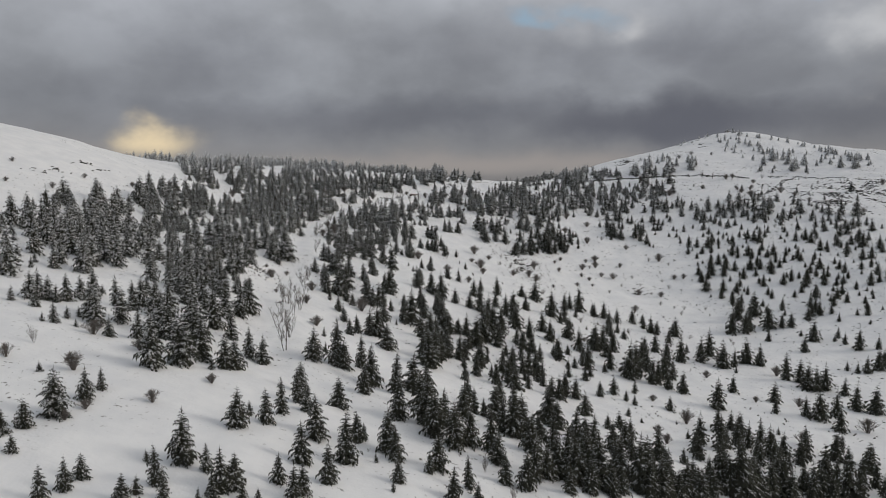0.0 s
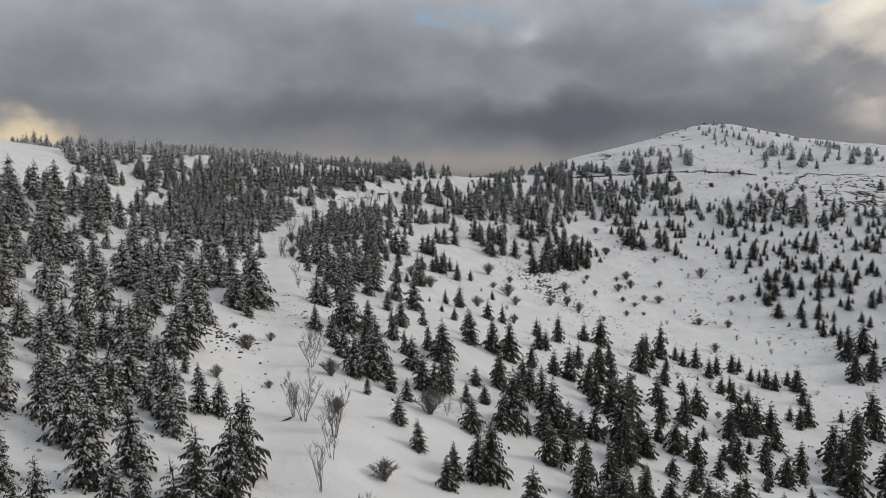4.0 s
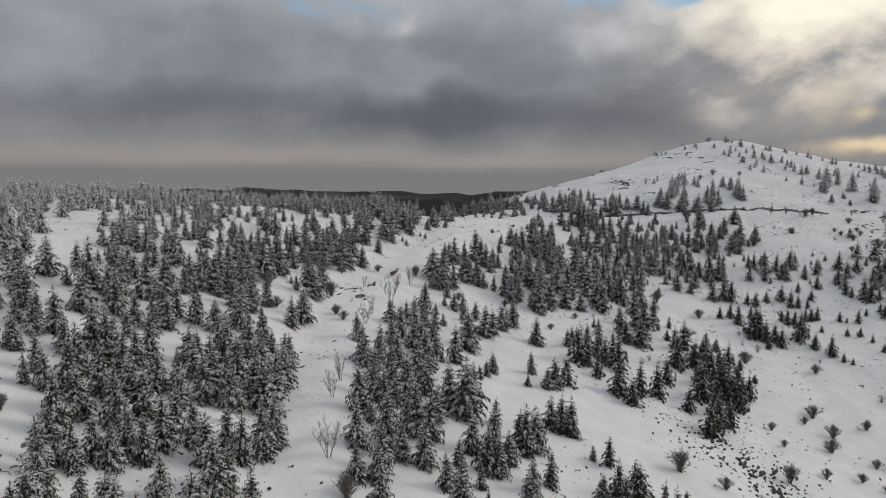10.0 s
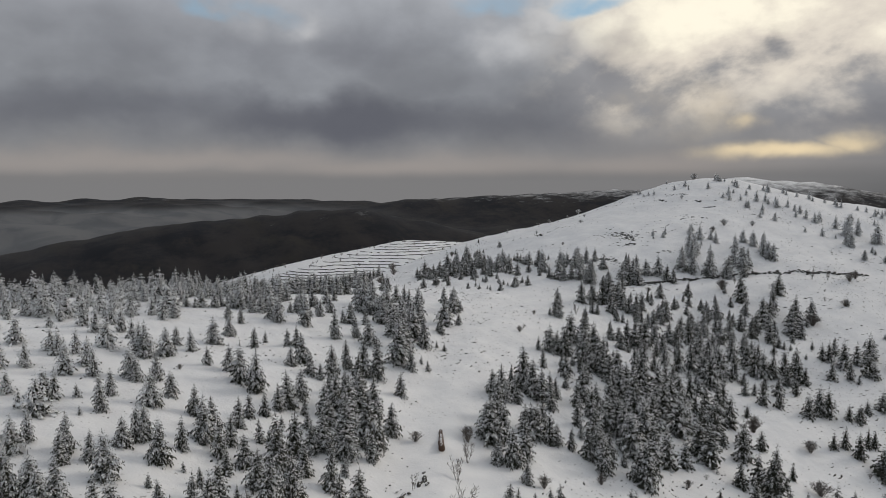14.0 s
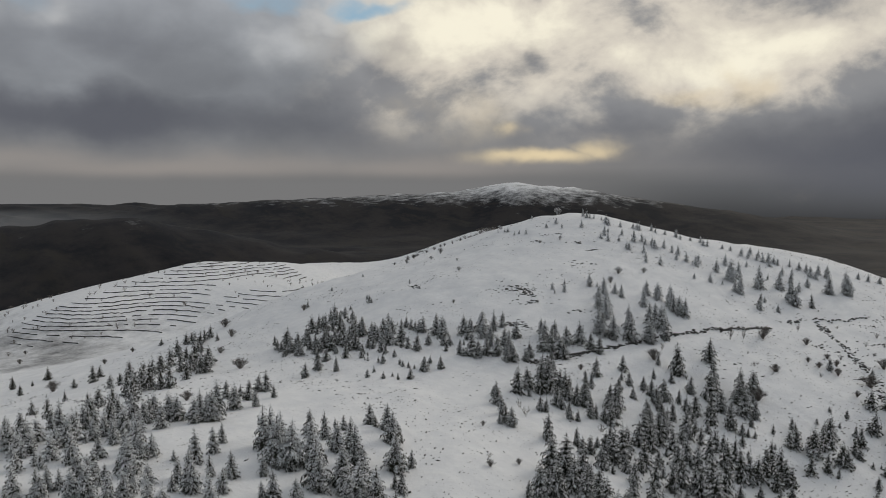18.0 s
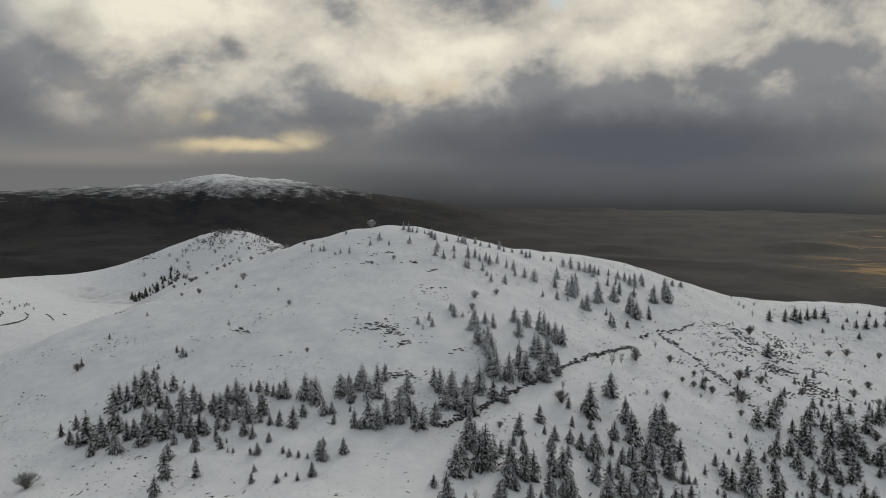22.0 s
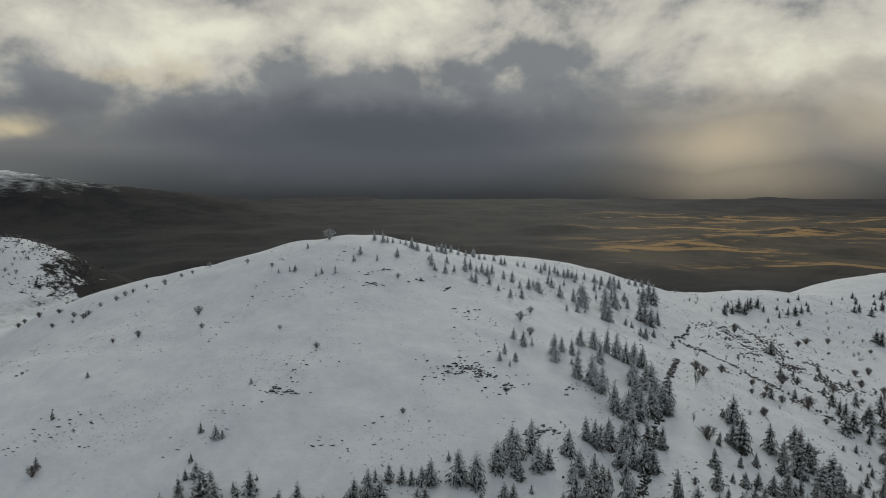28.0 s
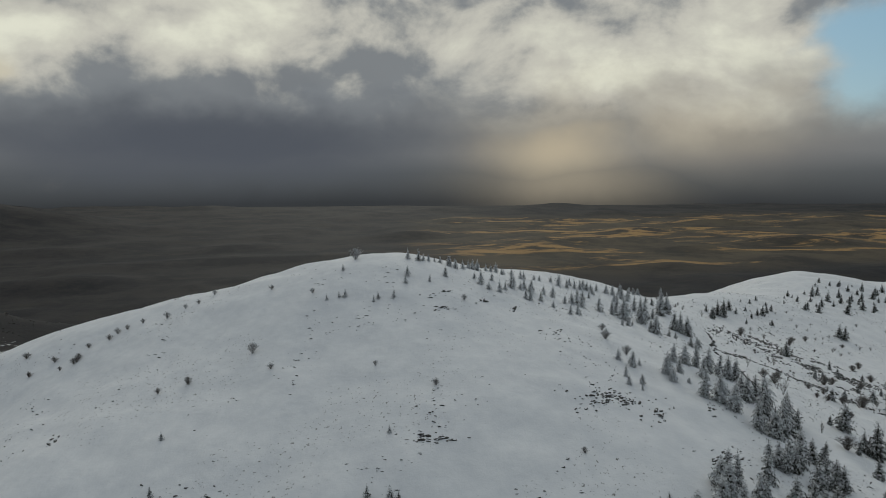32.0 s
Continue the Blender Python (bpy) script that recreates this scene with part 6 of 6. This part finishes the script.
# rocks and dwarf shrubs on the knoll to the north-east
knoll = []
while len(knoll) < 2000:
    x, y = rng.gauss(405, 55), rng.gauss(612, 40)
    if noise.noise(Vector((x / 22, y / 22, 3))) + (x - 430) / 130 + rng.uniform(-0.45, 0.45) > -0.05:
        knoll.append((x, y, rng.uniform(0.5, 1.7), rng.uniform(1, 2), rng.uniform(0, 6)))
gathered("knoll_rocks", "dark rocks and dwarf shrubs on a snowy knoll", "rocks", knoll, STONE, CHIPS)

# small stones and tufts all over the open slopes
grit = []
while len(grit) < 13000:
    x, y = rng.uniform(-60, 215), rng.uniform(90, 400)
    summit = y > 285 and x > 30
    patchy = noise.noise(Vector((x / 14, y / 14, 8))) + 0.5 * noise.noise(Vector((x / 4, y / 4, 2)))
    if patchy + rng.uniform(-0.4, 0.4) > (0.52 if summit else 0.16 if x > 15 else 0.40):
        size = rng.choice((0.10, 0.13, 0.17, 0.22, 0.30)) * (1.15 if summit else 1.0)
        grit.append((x, y, size, rng.uniform(1.3, 4.0), slope_turn(x, y) + rng.gauss(0, 0.35)))
gathered("loose_stones", "small dark stones scattered on the snowy slopes", "stones", grit, STONE, CHIPS)

# stones and footmarks beside the track
kerb = []
for (x, y), (x2, y2) in zip(TRACK_LINE[:-1], TRACK_LINE[1:]):
    d = math.hypot(x2 - x, y2 - y) + 1e-6
    nx, ny = -(y2 - y) / d, (x2 - x) / d
    for k in range(3):
        if 85 < y < 275 and x < 25 and noise.noise(Vector((x / 6, y / 6, 4))) + rng.uniform(-0.3, 0.3) > 0.0:
            o = rng.gauss(2.7, 0.4)
            kerb.append((x + nx * o + rng.uniform(-1, 1), y + ny * o + rng.uniform(-1, 1), rng.uniform(0.08, 0.22), rng.uniform(1, 1.8), rng.uniform(0, 6)))
gathered("track_stones", "dark stones along the edge of the snowy track", "stones", kerb)

# shrubs too many to tell apart
small = []
while len(small) < 170:
    x, y = rng.uniform(5, 190), rng.uniform(140, 260)
    if noise.noise(Vector((x / 16, y / 16, 2))) > 0.05 and free(x, y, 2.0) and lvl(x, y) < 62:
        hold(x, y)
        small.append((x, y))
twig_v, twig_f, base = [], [], 0
low_shrubs = [shrub_shape(s, 14, 7) for s in (51, 52, 53)]
zs = on_ground(np.array([p[0] for p in small]), np.array([p[1] for p in small]))
for k, (x, y) in enumerate(small):
    t, a = rng.uniform(0.5, 1.2), rng.uniform(0, 6)
    for v, f in low_shrubs[k % 3]:
        c, n = math.cos(a) * t * 1.2, math.sin(a) * t * 1.2
        twig_v.append(np.stack([x + c * v[:, 0] - n * v[:, 1], y + n * v[:, 0] + c * v[:, 1], zs[k] + t * v[:, 2]], -1))
        twig_f.append(f + base)
        base += len(v)
tagged(new("small_shrubs", mesh_of("small_shrubs", np.vstack(twig_v), np.vstack(twig_f), TWIGS)), "low leafless shrubs dotted over the slope", "shrubs", kind="stuff")

# frosted shrubs on the knoll and dark ones on the terraced hill
def far_shrubs(name, label, spots, low, high):
    vs, fs, base = [], [], 0
    zs = on_ground(np.array([p[0] for p in spots]), np.array([p[1] for p in spots]))
    for k, (x, y) in enumerate(spots):
        t, a = rng.uniform(low, high), rng.uniform(0, 6)
        for v, f in low_shrubs[k % 3]:
            c, n = math.cos(a) * t * 1.3, math.sin(a) * t * 1.3
            vs.append(np.stack([x + c * v[:, 0] - n * v[:, 1], y + n * v[:, 0] + c * v[:, 1], zs[k] + t * v[:, 2]], -1))
            fs.append(f + base)
            base += len(v)
    tagged(new(name, mesh_of(name, np.vstack(vs), np.vstack(fs), TWIGS)), label, "shrubs", kind="stuff")


far_shrubs("knoll_shrubs", "frosted leafless shrubs on a snowy knoll", [(rng.gauss(408, 34), rng.gauss(610, 26)) for k in range(170)] + [(rng.gauss(404, 9), rng.gauss(624, 4)) for k in range(40)], 1.2, 3.2)
far_shrubs("hill_shrubs", "dark leafless shrubs dotted over a terraced hill", [(rng.uniform(30, 235), rng.uniform(590, 720)) for k in range(120)], 1.0, 2.4)

# planting terraces on the hill beyond the saddle: long low risers along the contour, with snow on top
def terraces():
    v, f = [], []
    xs = np.arange(-40, 236, 1.6)
    rows = np.arange(560, 760, 1.0)
    heights = np.array([land(np.full(rows.shape, x), rows) for x in xs])
    for z0 in np.arange(-2, 36, 1.25):
        last = None
        for i, x in enumerate(xs):
            cross = np.nonzero((heights[i][:-1] < z0) & (heights[i][1:] >= z0))[0]
            if len(cross) == 0 or rng.random() < 0.03:
                last = None
                continue
            pick = cross[-1] if last is None else min(cross, key=lambda q: abs(rows[q] - last))
            y, t = rows[pick] + rng.uniform(-0.3, 0.3), rng.uniform(0.30, 0.6)
            if last is not None and abs(y - last) > 5:
                last = None
            n, z = len(v), lvl(x, y)
            v += [(x, y - 0.1, z - 0.15), (x, y, z + t), (x, y + 0.25, z + t), (x, y + 0.45, z - 0.15)]
            if last is not None:
                for k in range(3):
                    f += [(n - 4 + k, n + k, n - 3 + k), (n + k, n + 1 + k, n - 3 + k)]
            last = y
    tagged(new("terrace_banks", mesh_of("terrace_banks", v, f, STONE)), "dark low banks of planting terraces on a snowy hill", "terraces", kind="stuff")


terraces()


# dry stone edging on the upper side of the track
def stone_edge(line, off, thick):
    root = new("dry_stone_edging", None)
    x0, y0 = line[0]
    root.matrix_world = Matrix.Translation((x0, y0, lvl(x0, y0)))
    tagged(root, "low dark dry-stone edging along the snowy track", "wall", kind="structure")
    pts = spline(line, 0.6)
    for a, b in zip(pts[:-1], pts[1:]):
        d = b - a
        n = np.array([-d[1], d[0]]) / (np.linalg.norm(d) + 1e-9)
        for k in range(thick):
            if rng.random() < 0.3 + 0.5 * noise.noise(Vector((a[0] / 2.5, a[1] / 2.5, k))):
                continue
            p = a + n * (off + rng.gauss(0, 0.24)) + d * rng.random()
            s = rng.uniform(0.25, 0.75)
            child("stone", STONES[rng.randrange(6)], root, Matrix.LocRotScale((p[0] - x0, p[1] - y0, lvl(*p) - lvl(x0, y0) + 0.2 * s), Euler((0, 0, rng.uniform(0, 6))), (s * 1.25, s, s * 0.85)))


stone_edge([(54, 279.5), (69, 275), (88, 269.5), (103, 264.5), (112, 261.5)], 0.2, 5)
stone_edge([(118, 261), (126, 258.5), (133, 254.5), (141, 252)], 0.3, 2)


# the rotten log beside the track
def log():
    rs = np.random.RandomState(5)
    v, f, n = [], [], 9
    for k in range(9):
        for j in range(n):
            a, r = math.tau * j / n, (0.34 - 0.018 * k) * rs.uniform(0.8, 1.2)
            v.append(((k - 4) * 0.62, r * math.cos(a), 0.22 + r * math.sin(a) * 0.8 + 0.06 * math.sin(k)))
    for k in range(8):
        for j in range(n):
            a, b = k * n + j, k * n + (j + 1) % n
            f += [(a, b, a + n), (b, b + n, a + n)]
    for j in range(1, n - 1):
        f += [(0, j + 1, j), (8 * n, 8 * n + j, 8 * n + j + 1)]
    root = tagged(new("fallen_log", mesh_of("fallen_log", v, f, LOGWOOD)), "red-brown rotten fallen log lying in the snow", "log")
    root.matrix_world = Matrix.LocRotScale((-9, 224.5, lvl(-9, 224.5)), Euler((0, 0, radians(66))), (1, 1, 1))


log()
